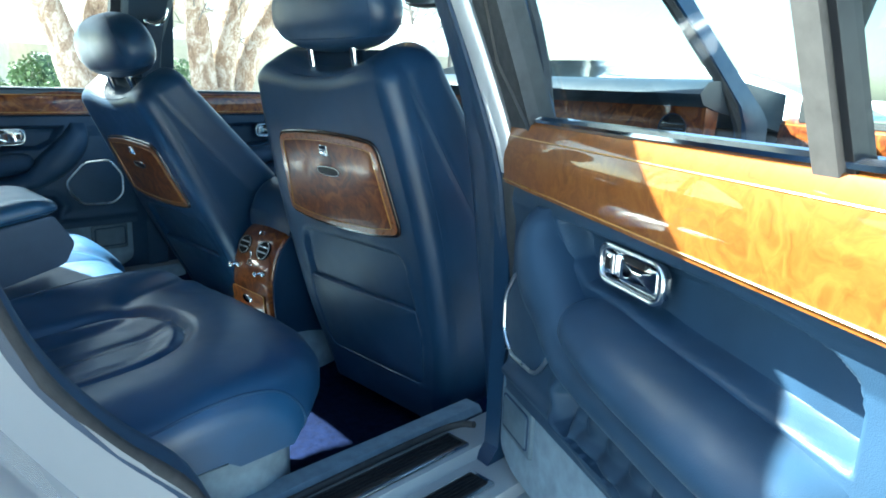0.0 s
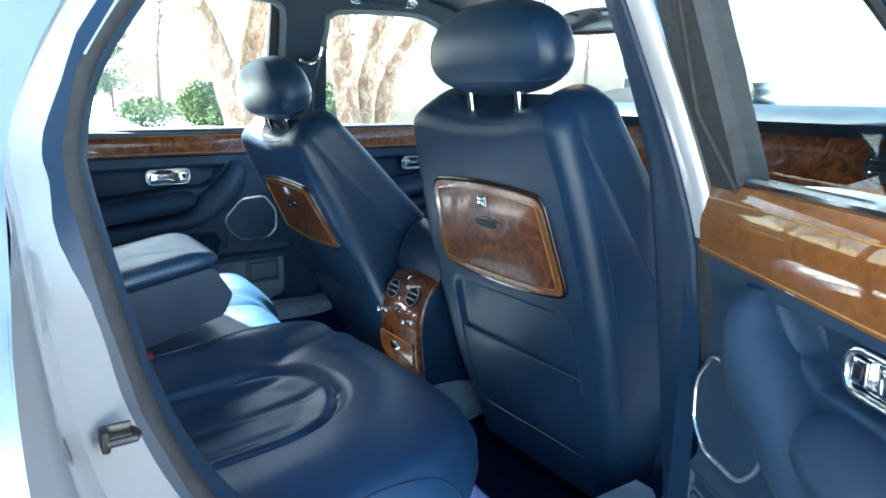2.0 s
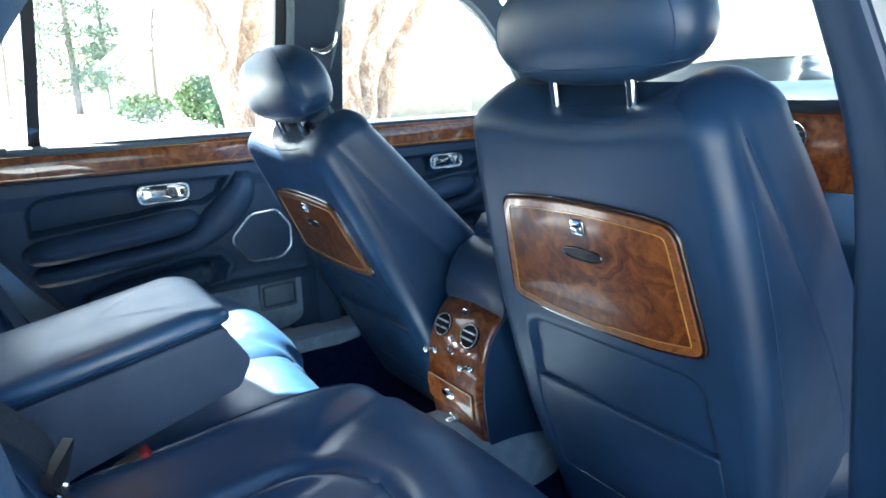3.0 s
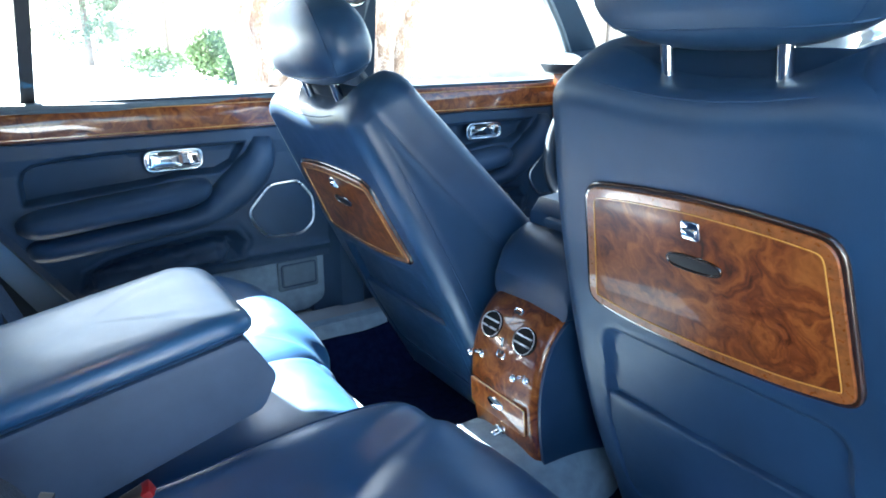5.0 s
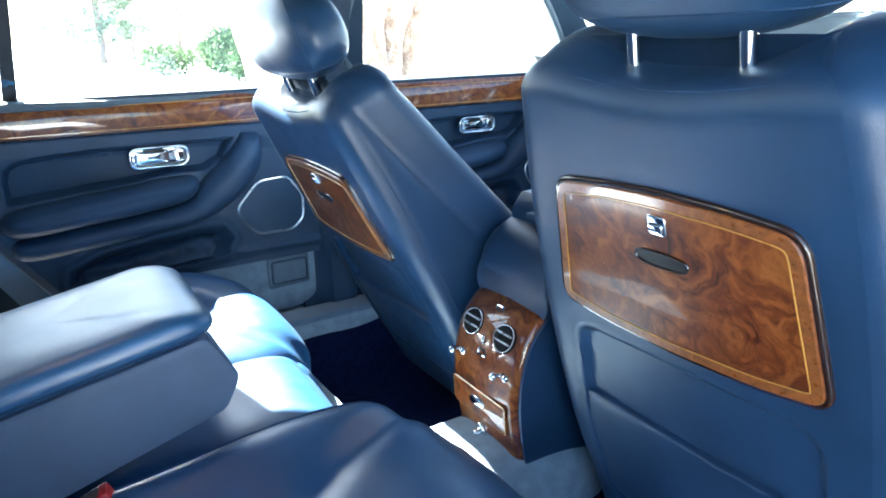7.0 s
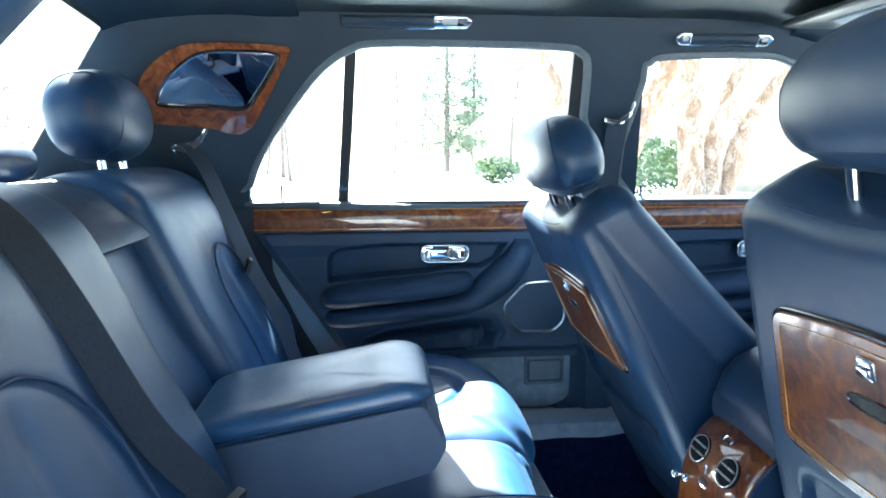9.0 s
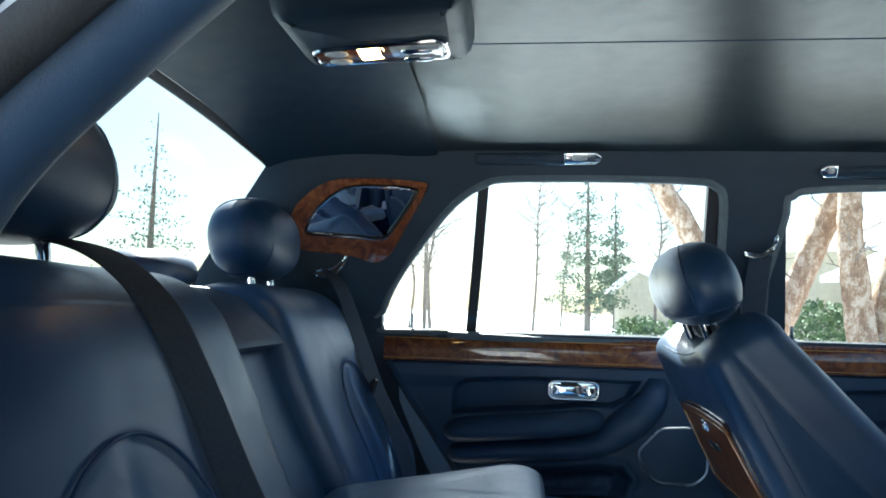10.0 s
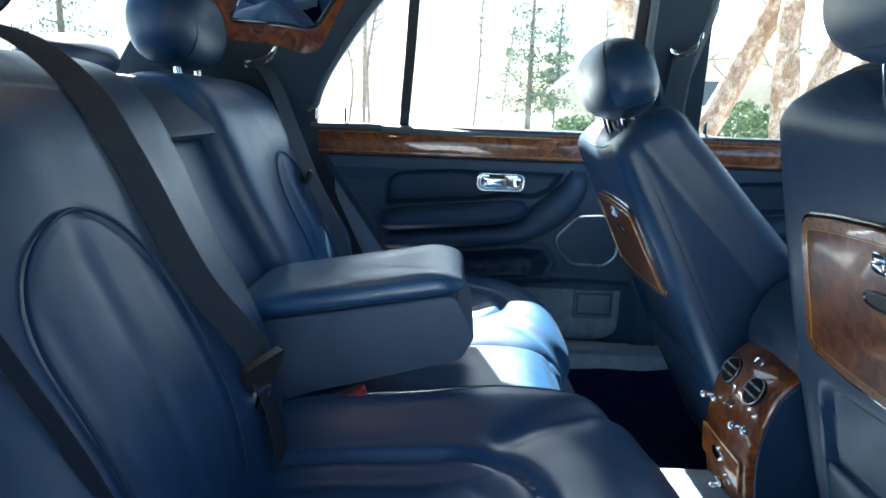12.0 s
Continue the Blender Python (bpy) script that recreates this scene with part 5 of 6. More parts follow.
part("thumb_slot", slab([Vector((p.x, p.y)) for p in round_poly([(-0.006, 0.16), (0.006, 0.16), (0.006, 0.42), (-0.006, 0.42)], 0.006)], -0.004, 0.0050, T0, 0.0005), M_BLACK, con)
part("slot_rim", sweep([con_pt(p.x, p.y, 0.004) for p in round_poly([(-0.009, 0.14), (0.009, 0.14), (0.009, 0.44), (-0.009, 0.44)], 0.008)], 0.0018, 6, True), M_CHROME, con)
part("thumb_wheel", rbox(con_pt(0, 0.36, 0.006), (0.006, 0.006, 0.016), 0.002), M_CHROME, con)
dr = round_poly([(-0.070, 0.61), (0.070, 0.61), (0.070, 0.74), (-0.070, 0.74)], 0.008)
drawer = part("ashtray", slab(dr, -0.002, 0.0065, T0, 0.0015), M_BURL, con, "walnut fronted ashtray drawer")
part("rim", sweep([con_pt(p.x, p.y, 0.005) for p in dr], 0.0012, 6, True), M_INLAY, drawer)
part("pull", slab([Vector((0.020 * math.cos(q), 0.665 + 0.028 * math.sin(q))) for q in (2 * math.pi * i / 20 for i in range(20))], 0.0, 0.010, T0, 0.003), M_CHROME, drawer)
ring = [Vector((-0.004 + 0.013 * math.cos(q), 0.80 + 0.040 * math.sin(q))) for q in (2 * math.pi * i / 20 for i in range(20))]
lk = part("lighter", slab(ring, -0.004, 0.012, T0, 0.003), M_CHROME, con, "chrome cigar lighter")
part("knob", blob(con_pt(-0.002, 0.80, 0.016), (0.008, 0.007, 0.007), 2.4, 2.4, 14, 10), M_CHROME, lk)
side = [(p.x + 0.012, p.y) for p in WOOD] + [(0.13, 0.36), (0.95, 0.36), (0.95, 0.70)]
part("side_panel", loft([[Vector((x, y + 0.003, z)) for x, z in side] for y in (-0.089, -0.086, 0.086, 0.089)]), M_LEATHER, con, "blue leather console side")
rings = []
for i in range(25):
    a = i / 24
    x = 0.100 + 0.43 * a
    hgt = lerp([(0, 0.742), (0.05, 0.785), (0.09, 0.800), (0.17, 0.815), (0.34, 0.83), (1, 0.835)], a)
    hw = 0.095 if a > 0.02 else 0.090
    rings.append([Vector((x, p.x + 0.003, p.y)) for p in round_poly([(-hw, 0.695), (hw, 0.695), (hw, hgt), (-hw, hgt)], 0.022)])
part("console_box", loft(rings), M_LEATHER, con, "padded leather console lid")
part("console_lid", loft([[Vector((x, p.x + 0.003, p.y)) for p in round_poly([(-0.08, 0.80), (0.08, 0.80), (0.08, zz), (-0.08, zz)], 0.015)] for x, zz in ((0.165, 0.835), (0.18, 0.855), (0.30, 0.865), (0.5, 0.86))]), M_LEATHER, con)
part("lid_catch", rbox((0.168, 0.0, 0.825), (0.03, 0.07, 0.012), 0.004), M_TRIM, con)

# ---------------------------------------------------------------- dashboard
dash = thing("dashboard", (1.0, 0, 0.6), "walnut dashboard with round chrome vents under a dark blue top roll", "dashboard")
part("top_roll", loft([[Vector((x - 0.06 * (abs(y) / 0.72) ** 2, y, z)) for x, z in ((0.805, 1.022), (0.785, 1.045), (0.82, 1.070), (0.95, 1.08), (1.30, 1.05), (1.30, 0.95), (0.86, 1.01))] for y in [-0.72 + 0.09 * i for i in range(17)]]), M_HEADTRIM, dash)
# Fascia's shade is put into its darker walnut and the top roll's overhang.
part("wood_fascia", loft([[Vector((x - 0.06 * (abs(y) / 0.72) ** 2, y, z)) for x, z in ((0.84, 1.028), (0.832, 1.015), (0.835, 0.90), (0.85, 0.85), (0.88, 0.84), (0.90, 1.02))] for y in [-0.715 + 0.0894 * i for i in range(17)]]), M_BURL_DARK, dash, "glossy burr walnut fascia")
part("lower_fascia", loft([[Vector((x - 0.06 * (abs(y) / 0.72) ** 2, y, z)) for x, z in ((0.84, 0.855), (0.86, 0.76), (0.90, 0.64), (1.0, 0.55), (1.1, 0.6), (0.95, 0.86))] for y in [-0.715 + 0.0894 * i for i in range(17)]]), M_LEATHER, dash)
for y in (-0.64, -0.17, 0.10, 0.64):
    x = 0.83 - 0.06 * (y / 0.72) ** 2
    T = lambda a, b, d, x=x, y=y: Vector((x - d, y + a, 0.965 + b))
    ring = [Vector((0.034 * math.cos(q), 0.034 * math.sin(q))) for q in (2 * math.pi * i / 28 for i in range(28))]
    v = part("air_vent", slab(ring, -0.01, 0.004, T, 0.001), M_BLACK, dash, "round vent with chrome ring")
    part("ring", frame_of(inset(ring, -0.003), 0.0, 0.012, T, 0.006, 0.002), M_CHROME, v)
    for b in (-0.012, 0.0, 0.012):
        part("slat", sweep([T(-0.026, b, 0.007), T(0.026, b, 0.007)], 0.002, 6), M_CHROME, v)
wheel_ob = thing("steering_wheel", (0.72, 0.385, 0.86), "dark blue steering wheel with a leather rim", "steering wheel")
WM = Matrix.Translation((0.66, 0.385, 0.885)) @ pose(0, 0, 0, 0, -65, 0)
part("rim", sweep([WM @ Vector((0.19 * math.cos(q), 0.19 * math.sin(q), 0)) for q in (2 * math.pi * i / 48 for i in range(48))], 0.015, 10, True), M_HEADTRIM, wheel_ob)
part("hub", blob((0, 0, 0), (0.07, 0.085, 0.03), 3, 2.4, 24, 12, WM), M_HEADTRIM, wheel_ob)
for q in (0.15, math.pi - 0.15, math.pi * 1.5):
    part("spoke", sweep([WM @ Vector((0.05 * math.cos(q), 0.05 * math.sin(q), 0)), WM @ Vector((0.185 * math.cos(q), 0.185 * math.sin(q), 0))], 0.014, 8, flat=0.6), M_HEADTRIM, wheel_ob)
part("column", sweep([WM @ Vector((0, 0, 0)), WM @ Vector((0, 0, -0.25))], 0.04, 12), M_HEADTRIM, wheel_ob)

# ---------------------------------------------------------------- roof fittings
mir = thing("rear_view_mirror", (0.66, 0.03, 1.29), "black rear-view mirror on a short stalk", "mirror")
MM = Matrix.Translation((0.66, 0.03, 1.285)) @ pose(0, 0, 0, 0, 8, 14)
part("housing", blob((0, 0, 0), (0.016, 0.115, 0.034), 3.5, 3, 28, 12, MM), M_BLACK, mir)
part("glass", slab([Vector((0.105 * sq(math.cos(q), 4), 0.027 * sq(math.sin(q), 4))) for q in (2 * math.pi * i / 32 for i in range(32))], 0.010, 0.0165, lambda a, b, d: MM @ Vector((-d, a, b)), 0.001), M_MIRROR, mir)
part("stalk", sweep([Vector((0.67, 0.03, 1.29)), Vector((0.70, 0.02, 1.33)), Vector((0.69, 0.0, 1.365))], 0.009, 8), M_BLACK, mir)

lamp = thing("roof_lamp", (-0.60, -0.03, 1.44), "rear roof console with one lit reading lamp", "ceiling lamp")
RL = lambda a, b, d: Vector((-0.60 + a, -0.03 + b, 1.452 + 0.10 * min(0.0, a) - d))
sh = round_poly([(-0.125, -0.11), (0.125, -0.12), (0.125, 0.09), (-0.125, 0.08)], 0.03)
part("housing", slab(sh, -0.02, 0.040, RL, 0.032), M_HEADTRIM, lamp, "dark blue moulded lamp housing")
pl = round_poly([(-0.095, -0.005), (0.092, -0.015), (0.092, 0.045), (-0.095, 0.045)], 0.018)
part("bezel", slab(pl, 0.02, 0.043, RL, 0.002), M_BURL, lamp)
part("rim", sweep([RL(p.x, p.y, 0.043) for p in pl], 0.003, 6, True), M_CHROME, lamp)
part("lens", slab(round_poly([(0.012, -0.006), (0.085, -0.008), (0.085, 0.038), (0.012, 0.038)], 0.008), 0.03, 0.047, RL, 0.002), M_LENS, lamp, "clear ribbed lens")
part("lit_lens", slab(round_poly([(-0.032, -0.004), (0.006, -0.004), (0.006, 0.038), (-0.032, 0.038)], 0.005), 0.03, 0.047, RL, 0.002), M_LAMP, lamp, "warm lit lens")
for b in (0.006, 0.034):
    part("spot_lens", blob(RL(-0.062, b, 0.046), (0.017, 0.008, 0.004), 2.2, 2.4, 16, 8), M_LENS, lamp)
    part("switch", blob(RL(0.05, b, 0.049), (0.022, 0.006, 0.004), 2.4, 2.4, 16, 8), M_CHROME, lamp)
flamp = thing("front_roof_console", (0.55, 0, 1.37), "front roof console with a lit map lamp", "ceiling lamp")
part("housing", rbox((0.47, 0.0, 1.425), (0.20, 0.22, 0.05), 0.02, 3), M_HEADTRIM, flamp)
part("lit_lens", rbox((0.47, -0.055, 1.398), (0.05, 0.04, 0.008), 0.003), M_LAMP, flamp)
part("lens", rbox((0.47, 0.055, 1.398), (0.05, 0.04, 0.008), 0.003), M_LENS, flamp)
for s in (-1, 1):
    vis = thing("sun_visor", (0.55, s * 0.36, 1.36), "dark leather sun visor folded up", "sun visor", "sun visors")
    part("pad", rbox((0.52, s * 0.36, 1.392), (0.15, 0.36, 0.018), 0.008), M_HEADLINER, vis)
    part("mirror_flap", rbox((0.52, s * 0.36, 1.381), (0.07, 0.14, 0.006), 0.002), M_PALE_PANEL, vis)


def grab_handle(x0, x1, z, to3, ends):
    """A flush bar with a bright lower edge; each end cap holds a small lamp."""
    g = thing("grab_handle", to3(x0, z, -0.01), "dark leather grab handle with chrome ends", "grab handle", "roof grab handles")
    bar = round_poly([(x0, z - 0.011), (x1, z - 0.013), (x1, z + 0.011), (x0, z + 0.010)], 0.006)
    part("grip", slab(bar, 0.0, -0.020, to3, 0.007, 0.002), M_HEADTRIM, g)
    part("edge_trim", sweep([to3(x0 + 0.004, z - 0.012, -0.012), to3((x0 + x1) / 2, z - 0.0145, -0.015), to3(x1 - 0.004, z - 0.013, -0.012)], 0.0012, 6), M_CHROME, g)
    for xa, xb, s in ends:
        c = round_poly([(xa, z - 0.014), (xb - 0.012 * s, z - 0.014), (xb, z - 0.004), (xb, z + 0.003), (xb - 0.012 * s, z + 0.012), (xa, z + 0.012)], 0.004)
        cap = part("end_cap", slab(c, 0.0, -0.023, to3, 0.005), M_CHROME, g, "chrome end cap with a lamp")
        xm, xw = xa + (xb - xa) * 0.42, abs(xb - xa) * 0.2
        part("lens", slab(round_poly([(xm - xw, z - 0.007), (xm + xw, z - 0.007), (xm + xw, z + 0.006), (xm - xw, z + 0.006)], 0.004), -0.015, -0.0255, to3, 0.002), M_LENS, cap)


grab_handle(-0.504, -0.290, 1.390, side_left, ((-0.310, -0.228, 1),))
grab_handle(0.245, 0.435, 1.366, side_left, ((0.262, 0.226, -1), (0.415, 0.452, 1)))

# vanity mirror in its walnut frame on the rear pillar
van = thing("vanity_mirror", side_left(-0.75, 1.16), "vanity mirror in a burr walnut frame on the rear pillar", "mirror")
vo = smooth_path([(-0.905, 1.225, 0), (-0.885, 1.275, 0), (-0.82, 1.325, 0), (-0.73, 1.338, 0), (-0.625, 1.338, 0), (-0.618, 1.318, 0), (-0.66, 1.245, 0), (-0.70, 1.175, 0), (-0.735, 1.155, 0), (-0.79, 1.168, 0), (-0.885, 1.175, 0), (-0.905, 1.19, 0)], 4, True)
vi = smooth_path([(-0.872, 1.222, 0), (-0.845, 1.268, 0), (-0.79, 1.312, 0), (-0.72, 1.323, 0), (-0.645, 1.323, 0), (-0.642, 1.306, 0), (-0.688, 1.235, 0), (-0.715, 1.208, 0), (-0.78, 1.210, 0), (-0.86, 1.210, 0)], 4, True)
part("wood_frame", holed([(p.x, p.y) for p in vo], [[(p.x, p.y) for p in vi]], side_left, -0.014, 0.004), M_BURL, van, "burr walnut frame", sharp=30)
part("rim", sweep([side_left(p.x, p.y, -0.014) for p in vi], 0.0035, 6, True), M_EDGE, van)
part("mirror_glass", slab([Vector((p.x, p.y)) for p in vi], 0.0, -0.006, side_left, 0.001, steps=1), M_MIRROR, van, "mirror glass", flat=True)

# ---------------------------------------------------------------- belts
def belt_guide(root, pts, w, out, label):
    """A curved bar with a bright rim and a dark slot."""
    P = smooth_path(pts, 5)
    o = Vector(out)
    n = len(P)
    loop = [p + Vector((0, 0, w * (1.0 - 0.5 * abs(2 * i / (n - 1) - 1)))) for i, p in enumerate(P)] + [p - Vector((0, 0, w * (1.0 - 0.5 * abs(2 * i / (n - 1) - 1)))) for i, p in reversed(list(enumerate(P)))]
    g = part("guide", sweep(loop, 0.0032, 8, True), M_CHROME, root, label)
    part("slot", loft([[p - o * 0.004 for p in loop], [p + o * 0.002 for p in loop]]), M_BLACK, g)


def ribbon(path, wdir, w=0.024, th=0.0012, ribs=6):
    """Webbing with woven ribs along it."""
    P = smooth_path(path, 8)
    rings = []
    for i, p in enumerate(P):
        d = (P[min(i + 1, len(P) - 1)] - P[max(i - 1, 0)]).normalized()
        side = Vector(wdir) - d * Vector(wdir).dot(d)
        side.normalize()
        n = d.cross(side)
        top = [p + side * w * (1 - k / ribs) + n * (th if k % 2 else th * 0.35) for k in range(2 * ribs + 1)]
        low = [p + side * w * (k / ribs - 1) - n * (th if k % 2 else th * 0.35) for k in range(2 * ribs + 1)]
        rings.append(top + low)
    return loft(rings)


belt = thing("seat_belt", (-0.86, -0.35, 1.08), "dark grey seat belt lying across the backrest", "seat belt", "rear seat belts")
part("webbing", ribbon([(-0.99, -0.40, 1.104), (-0.93, -0.335, 1.114), (-0.87, -0.300, 1.112), (-0.808, -0.290, 1.096), (-0.752, -0.292, 1.052), (-0.712, -0.288, 0.984), (-0.655, -0.274, 0.860), (-0.608, -0.253, 0.785), (-0.600, -0.246, 0.755)], (0.25, 1, 0.05), 0.025), M_BELT, belt)
bk = Matrix.Translation((-0.596, -0.243, 0.748)) @ pose(0, 0, 0, 0, 14, -22)
part("tongue", loft([[bk @ Vector((x, p.x, p.y)) for p in round_poly([(-0.033, 0.012), (0.033, 0.018), (0.026, -0.016), (0.004, -0.026), (-0.014, -0.022), (-0.03, -0.008)], 0.006)] for x in (-0.005, 0.005)]), plain("dark_grey_plastic", (0.035, 0.036, 0.040), 0.5), belt, "dark grey plastic tongue")
part("tongue_plate", frame_of(round_poly([(-0.014, -0.066), (0.012, -0.066), (0.014, -0.02), (-0.014, -0.02)], 0.004), 0.006, 0.010, lambda a, b, d: bk @ Vector((d, a, b)), 0.008, 0.001), M_CHROME, belt, "bright metal tongue plate")
part("lap_webbing", ribbon([(-0.604, -0.243, 0.745), (-0.588, -0.232, 0.70), (-0.578, -0.222, 0.63)], (0, 1, 0), 0.022), M_BELT, belt)
belt2 = thing("seat_belt", (-0.75, 0.48, 1.15), "dark grey seat belt hanging from its chrome guide", "seat belt", "rear seat belts")
part("webbing", ribbon([(-0.830, 0.580, 1.135), (-0.788, 0.552, 1.085), (-0.735, 0.503, 0.985), (-0.690, 0.460, 0.90), (-0.648, 0.448, 0.82), (-0.612, 0.440, 0.73), (-0.58, 0.435, 0.64)], (0.3, 1, 0.2)), M_BELT, belt2)
part("tongue", rbox((0, 0, 0), (0.010, 0.06, 0.028), 0.004, 2, Matrix.Translation((-0.692, 0.458, 0.895)) @ pose(0, 0, 0, 0, 18, 15)), M_BLACK, belt2)
belt_guide(belt2, [(-0.868, 0.588, 1.132), (-0.850, 0.577, 1.124), (-0.826, 0.578, 1.128), (-0.806, 0.589, 1.145), (-0.795, 0.600, 1.168)], 0.009, (0.2, -0.9, 0.1), "curved chrome belt guide")
# Seat's side trim strip, made as webbing with a clip; no belt.
side_strip = thing("seat_belt", (-0.7, -0.64, 0.7), "dark grey trim strip beside the seat", "seat belt", "rear seat belts")
part("webbing", ribbon([(-0.745, -0.60, 0.985), (-0.714, -0.553, 0.94), (-0.695, -0.546, 0.902), (-0.672, -0.543, 0.862), (-0.630, -0.538, 0.784), (-0.59, -0.535, 0.69), (-0.58, -0.535, 0.64)], (0.4, 1, 0), 0.0065), M_BELT, side_strip)
part("clip", rbox((-0.6905, -0.545, 0.904), (0.006, 0.022, 0.012), 0.002), M_BLACK, side_strip)
belt4 = thing("seat_belt", (0.12, 0.66, 1.2), "driver seat belt on the centre pillar with chrome guide", "seat belt")
part("webbing", ribbon([side_left(0.122, 1.192, -0.030), side_left(0.122, 1.05, -0.026), side_left(0.13, 0.85, -0.026), side_left(0.13, 0.6, -0.03)], (1, 0, 0)), M_BELT, belt4)
belt_guide(belt4, [side_left(0.090, 1.192, -0.030), side_left(0.108, 1.186, -0.036), side_left(0.128, 1.190, -0.038), side_left(0.145, 1.205, -0.034), side_left(0.152, 1.228, -0.028)], 0.006, (0.0, -1, 0.0), "dark belt guide with a bright rim")
buck = thing("belt_buckle", (-0.53, -0.09, 0.62), "grey belt buckle with a red release button", "belt buckle")
BM = Matrix.Translation((-0.528, -0.114, 0.649)) @ pose(0, 0, 0, 0, -24, -8)
part("body", rbox((0, 0, 0), (0.075, 0.028, 0.032), 0.008, 2, BM), plain("brown_grey_plastic", (0.10, 0.07, 0.055), 0.5), buck)
part("button", rbox((0.034, 0, 0.004), (0.012, 0.024, 0.022), 0.003, 2, BM), M_RED, buck)

part("lock_pin", sweep([(-0.66, 0.735, 0.99), (-0.66, 0.735, 1.04)], 0.004, 8), M_CHROME, door_l)
part("lock_pin", sweep([(0.225, 0.735, 0.99), (0.225, 0.735, 1.035)], 0.004, 8), M_CHROME, door_lf)
part("quarter_trim", rbox((-0.72, 0.812, 0.68), (0.76, 0.012, 0.62), 0.004), M_HEADTRIM, car, "dark inner panel behind the rear seat")
part("parcel_shelf", rbox((-1.06, 0, 1.045), (0.30, 1.10, 0.02), 0.006), M_HEADTRIM, car)
strk = thing("door_striker", (-0.6450, -0.79, 0.86), "dull steel door striker on the painted pillar", "door striker")
M_STRIKE = plain("dull_striker_steel", (0.10, 0.095, 0.09), 0.4, 0.7)
part("plate", rbox((-0.6410, -0.785, 0.865), (0.006, 0.015, 0.016), 0.002), M_BLACK, strk)
part("wedge", rbox((-0.6320, -0.780, 0.868), (0.018, 0.004, 0.010), 0.0015), M_STRIKE, strk, "dull steel wedge")
part("pin", sweep([(-0.6400, -0.776, 0.864), (-0.6220, -0.777, 0.864), (-0.6200, -0.784, 0.864), (-0.6220, -0.791, 0.864), (-0.6400, -0.791, 0.864)], 0.0032, 8), M_STRIKE, strk)


# ---------------------------------------------------------------- outside
def trunk(path, r0, r1):
    P = smooth_path(path, 8)
    bm = sweep(P, lambda t: r0 + (r1 - r0) * t, 16)
    for v in bm.verts:
        v.co += Vector(noise.noise_vector(v.co * 5)) * 0.022 + Vector(noise.noise_vector(v.co * 19)) * 0.010
    return bm


def twigs(path, count, length, r, seed):
    """Thin bare branches off a stem, each forking once, in one mesh."""
    rnd = random.Random(seed)
    P = smooth_path(path, 8)
    whole = bmesh.new()
    for _ in range(count):
        p = P[rnd.randrange(len(P) // 3, len(P))]
        a, up = rnd.uniform(0, 2 * math.pi), rnd.uniform(0.2, 0.9)
        d = Vector((math.cos(a), math.sin(a), up)).normalized() * length * rnd.uniform(0.5, 1.1)
        q = p + d * 0.5 + Vector((rnd.uniform(-.1, .1), rnd.uniform(-.1, .1), 0.05)) * length
        e = p + d
        for pts, rr in (((p, q, e), r), ((q, q + d * 0.25 + Vector((0, 0, 0.12)) * length, q + d * 0.4 + Vector((rnd.uniform(-.2, .2), rnd.uniform(-.2, .2), 0.3)) * length), r * 0.6)):
            b = sweep(pts, lambda t, rr=rr: rr * (1 - 0.8 * t), 5, cap=False)
            me = bpy.data.meshes.new("tmp")
            b.to_mesh(me)
            b.free()
            whole.from_mesh(me)
            bpy.data.meshes.remove(me)
    return whole


def afar(az, dist, z=0.0):
    """A place by its bearing (degrees from straight ahead, to the left) and distance."""
    return Vector((-0.6 + dist * math.cos(radians(az)), -1.1 + dist * math.sin(radians(az)), z))


def birch(az, stems, label):
    t = thing("birch_tree", afar(az, 11), label, "tree", "birches beyond the drive")
    for k, st in enumerate(stems):
        P = [afar(az, 11, -0.1)] + [afar(a, 11 + 0.25 * k, z) for a, z in st]
        part("trunk", trunk(P, 0.21, 0.13), M_BARK, t, "stem with peeling tan bark")
        part("twigs", twigs(P, 9, 1.0, 0.016, 7 + k), M_TWIG, t)


birch(72.6, [[(73.0, 0.75), (74.3, 1.8), (75.7, 2.44), (77.6, 3.1), (80.5, 4.6), (82, 6.5)],
             [(72.4, 0.75), (72.0, 1.3), (71.4, 1.9), (70.8, 2.47), (70.0, 4.0), (69.5, 6.5)],
             [(69.9, 0.65), (67.6, 1.70), (65.5, 2.70), (64.0, 3.4), (61, 6.0)]], "three-stemmed birch with peeling tan bark")
birch(63.2, [[(63.9, 0.75), (64.3, 1.6), (64.5, 2.28), (64.4, 3.2), (64.2, 5.5)],
             [(62.7, 0.85), (62.2, 1.53), (61.1, 2.2), (59.8, 3.2), (58.5, 5.5)],
             [(61.5, 0.75), (60.15, 1.53), (58.4, 2.1), (56.2, 3.0), (53, 5.0)]], "three-stemmed birch, stems spreading from one base")


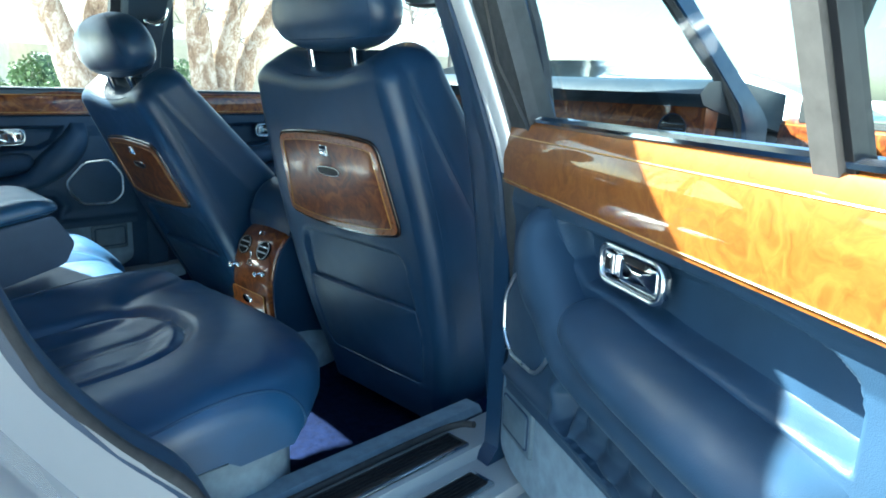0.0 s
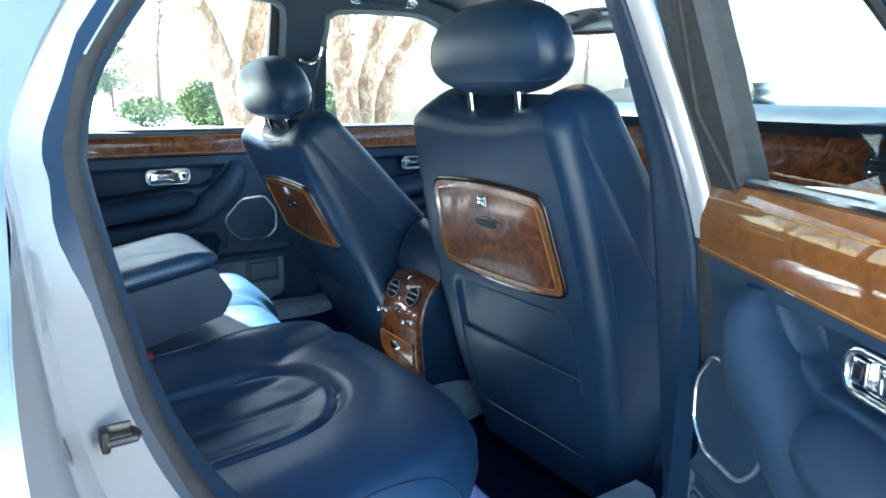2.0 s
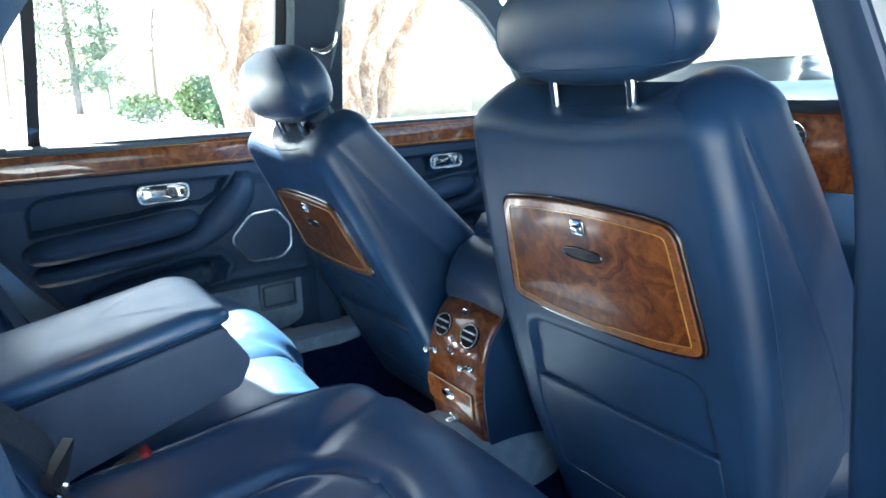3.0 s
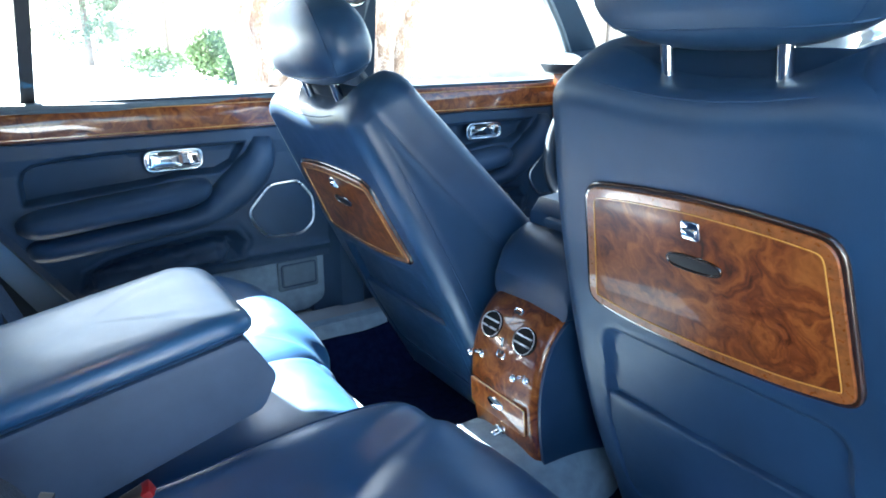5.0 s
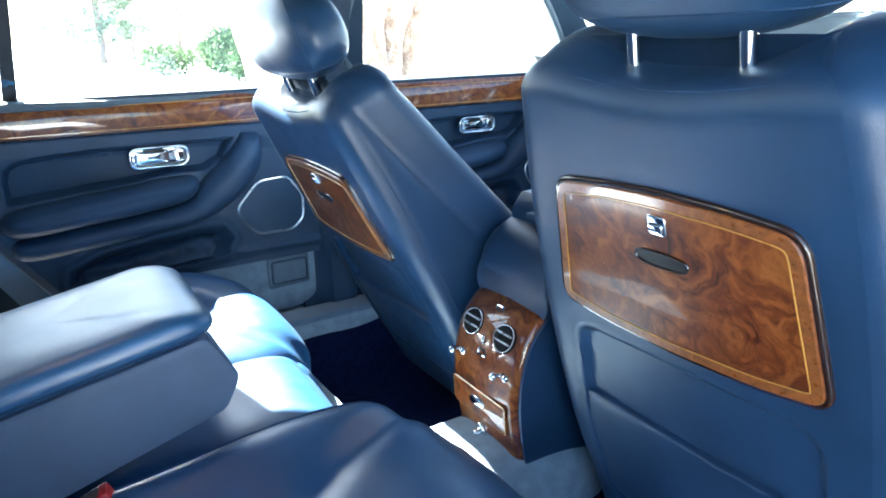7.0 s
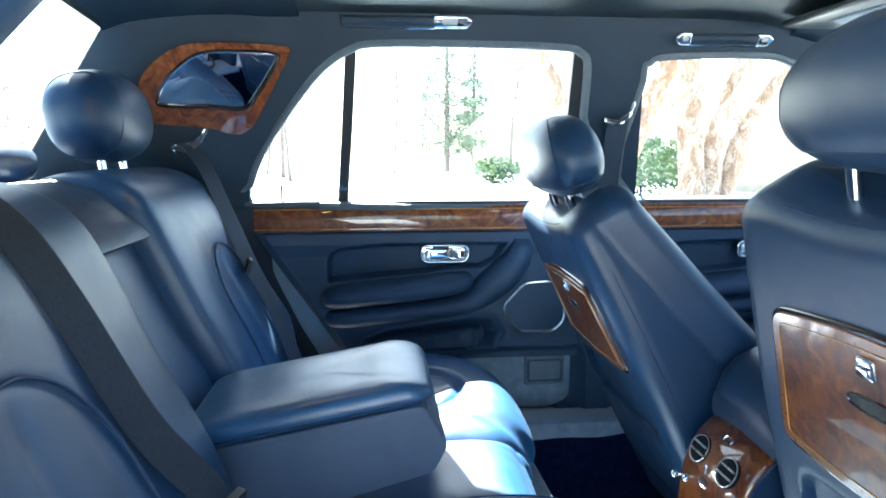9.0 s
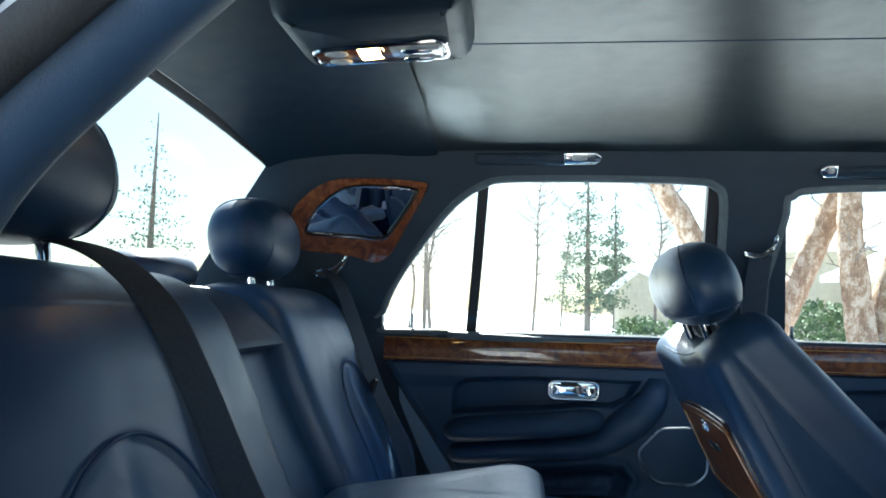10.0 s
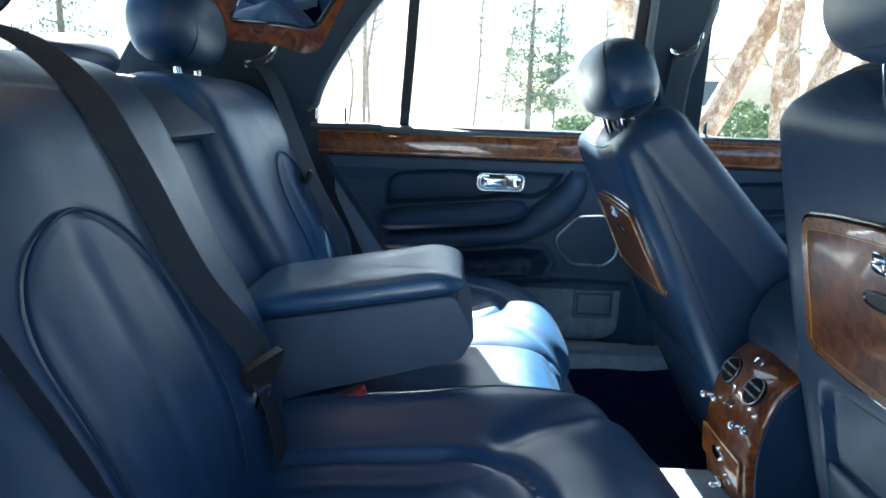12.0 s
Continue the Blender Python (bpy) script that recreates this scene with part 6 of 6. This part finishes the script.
def leaf_cloud(c, s, count, size, seed, tip=0.0):
    """Many small leaves within a rounded volume; tip > 0 draws it up to a point."""
    rnd = random.Random(seed)
    verts, faces = [], []
    for _ in range(count):
        while True:
            q = Vector((rnd.uniform(-1, 1), rnd.uniform(-1, 1), rnd.uniform(-1, 1)))
            r = math.hypot(q.x, q.y) if tip else q.length
            if r < (1.0 if not tip else (1 - q.z) / 2 * (0.75 + 0.35 * math.sin(q.z * 26))):
                break
        lump = 1 + 0.25 * noise.noise(q * 2.2 + Vector((seed, 0, 0)))
        p = Vector(c) + Vector((q.x * s[0], q.y * s[1], q.z * s[2])) * lump
        a, b = Vector([rnd.gauss(0, 1) for _ in range(3)]).normalized() * size, Vector([rnd.gauss(0, 1) for _ in range(3)]).normalized() * size
        k = len(verts)
        verts += [p - a, p + b, p + a, p - b * 0.6]
        faces.append((k, k + 1, k + 2, k + 3))
    me = bpy.data.meshes.new("leaves")
    me.from_pydata([tuple(v) for v in verts], [], faces)
    bm = bmesh.new()
    bm.from_mesh(me)
    bpy.data.meshes.remove(me)
    return bm


for az, dist, s, n in ((75.2, 22, (0.85, 0.7, 0.75), 2600), (73.9, 19, (0.42, 0.42, 0.50), 1100), (79.5, 24, (0.9, 0.6, 0.5), 1500), (67, 18, (1.6, 0.6, 0.75), 2600)):
    p = afar(az, dist)
    hd = thing("hedge", p, "clipped green evergreen hedge in the snow", "hedge", "hedges")
    part("foliage", leaf_cloud(p + Vector((0, 0, s[2])), s, n, 0.06, round(az)), M_HEDGE, hd)


def conifer(az, dist, hgt, wid, seed, needles=4200):
    p = afar(az, dist)
    t = thing("conifer_tree", p, "tall dark green conifer beyond the lawn", "tree", "conifers")
    part("trunk", sweep([p, p + Vector((0, 0, hgt * 0.98))], lambda q: 0.2 * (1 - 0.9 * q), 8), M_TWIG, t)
    part("crown", leaf_cloud(p + Vector((0, 0, hgt * 0.57)), (wid, wid, hgt * 0.45), needles, 0.085 * dist / 40, seed, 1.0), M_PINE, t)


conifer(83.8, 38, 10.5, 2.4, 3)
conifer(81.6, 44, 9.0, 1.8, 4)
conifer(119.2, 30, 9.0, 2.4, 6, 1800)
conifer(70.5, 45, 9.0, 2.0, 8)


def bare_tree(az, dist, hgt, seed):
    p = afar(az, dist)
    t = thing("bare_tree", p, "leafless winter tree with fine grey branches", "tree", "bare trees")
    rnd = random.Random(seed)
    st = [p, p + Vector((rnd.uniform(-.2, .2), 0, hgt * 0.35)), p + Vector((rnd.uniform(-.5, .5), 0, hgt * 0.7)), p + Vector((rnd.uniform(-.6, .6), 0, hgt))]
    part("trunk", sweep(smooth_path(st, 6), lambda q: 0.085 * (1 - 0.85 * q), 8), M_TWIG, t)
    part("branches", twigs(st, 150, hgt * 0.30, 0.017, seed), M_TWIG, t)


for k, (az, dist, hgt) in enumerate(((88.2, 34, 8), (96.6, 26, 7), (98.5, 34, 7), (86, 46, 8), (78.5, 36, 8), (101, 40, 9), (47.5, 22, 6), (44.5, 26, 7), (51, 30, 7), (109, 36, 8))):
    bare_tree(az, dist, hgt, 20 + k)


def house(az, dist, wid, dep, eave, ridge, turn, windows, label):
    p = afar(az, dist)
    X = Matrix.Translation(p) @ pose(0, 0, 0, 0, 0, az - 90 + turn)
    t = thing("house", p, label, "house", "houses across the lawn")
    part("wall", rbox((0, 0, eave / 2), (wid, dep, eave), 0.01, 1), M_WALL, t, xf=X)
    prof = [(-dep / 2 - 0.5, eave - 0.12), (0, ridge), (dep / 2 + 0.5, eave - 0.12), (dep / 2 + 0.5, eave + 0.06), (0, ridge + 0.2), (-dep / 2 - 0.5, eave + 0.06)]
    part("roof", loft([[Vector((x, y, z)) for y, z in prof] for x in (-wid / 2 - 0.4, wid / 2 + 0.4)]), M_SNOW, t, "snow-covered pitched roof", xf=X)
    part("gable", loft([[Vector((x, y, z)) for y, z in ((-dep / 2, eave), (dep / 2, eave), (0, ridge))] for x in (-wid / 2, wid / 2)]), M_WALL, t, xf=X)
    for wx in windows:
        w = part("window", rbox((wx, -dep / 2 - 0.02, eave * 0.55), (1.0, 0.06, 1.1), 0.01, 1), M_SNOW, t, "white framed window", xf=X)
        part("pane", rbox((wx, -dep / 2 - 0.05, eave * 0.55), (0.84, 0.04, 0.94), 0.005, 1), M_PANE, w, xf=X)


house(75.8, 40, 6, 6, 2.3, 3.4, 35, (-1.5, 1.2), "low house with a snowy gable roof")
house(64, 32, 9, 7, 3.6, 5.2, 0, (-3, 0, 3), "two-storey grey house with snowy roof")
house(54.5, 24, 7, 6, 2.2, 3.0, -15, (-2,), "beige house with low eaves")
house(46.5, 32, 9, 6, 2.5, 3.6, 0, (-3, 0, 3), "low beige house beyond the bonnet")
fence = thing("fence", afar(60, 17), "weathered upright board fence", "fence")
f0, f1 = afar(63.5, 17.5), afar(54, 18)
for i in range(60):
    p = f0.lerp(f1, i / 59)
    part("board", rbox((0, 0, 0.55), (0.045, 0.02, 1.1 + 0.03 * math.sin(i * 7)), 0.004, 1, Matrix.Translation(p) @ pose(0, 0, 0, 0, 0, -30)), M_FENCE, fence)
pole = thing("utility_pole", afar(97.2, 30), "plain grey utility pole", "pole")
part("shaft", sweep([afar(97.2, 30), afar(97.2, 30, 9)], 0.10, 10), M_TWIG, pole)
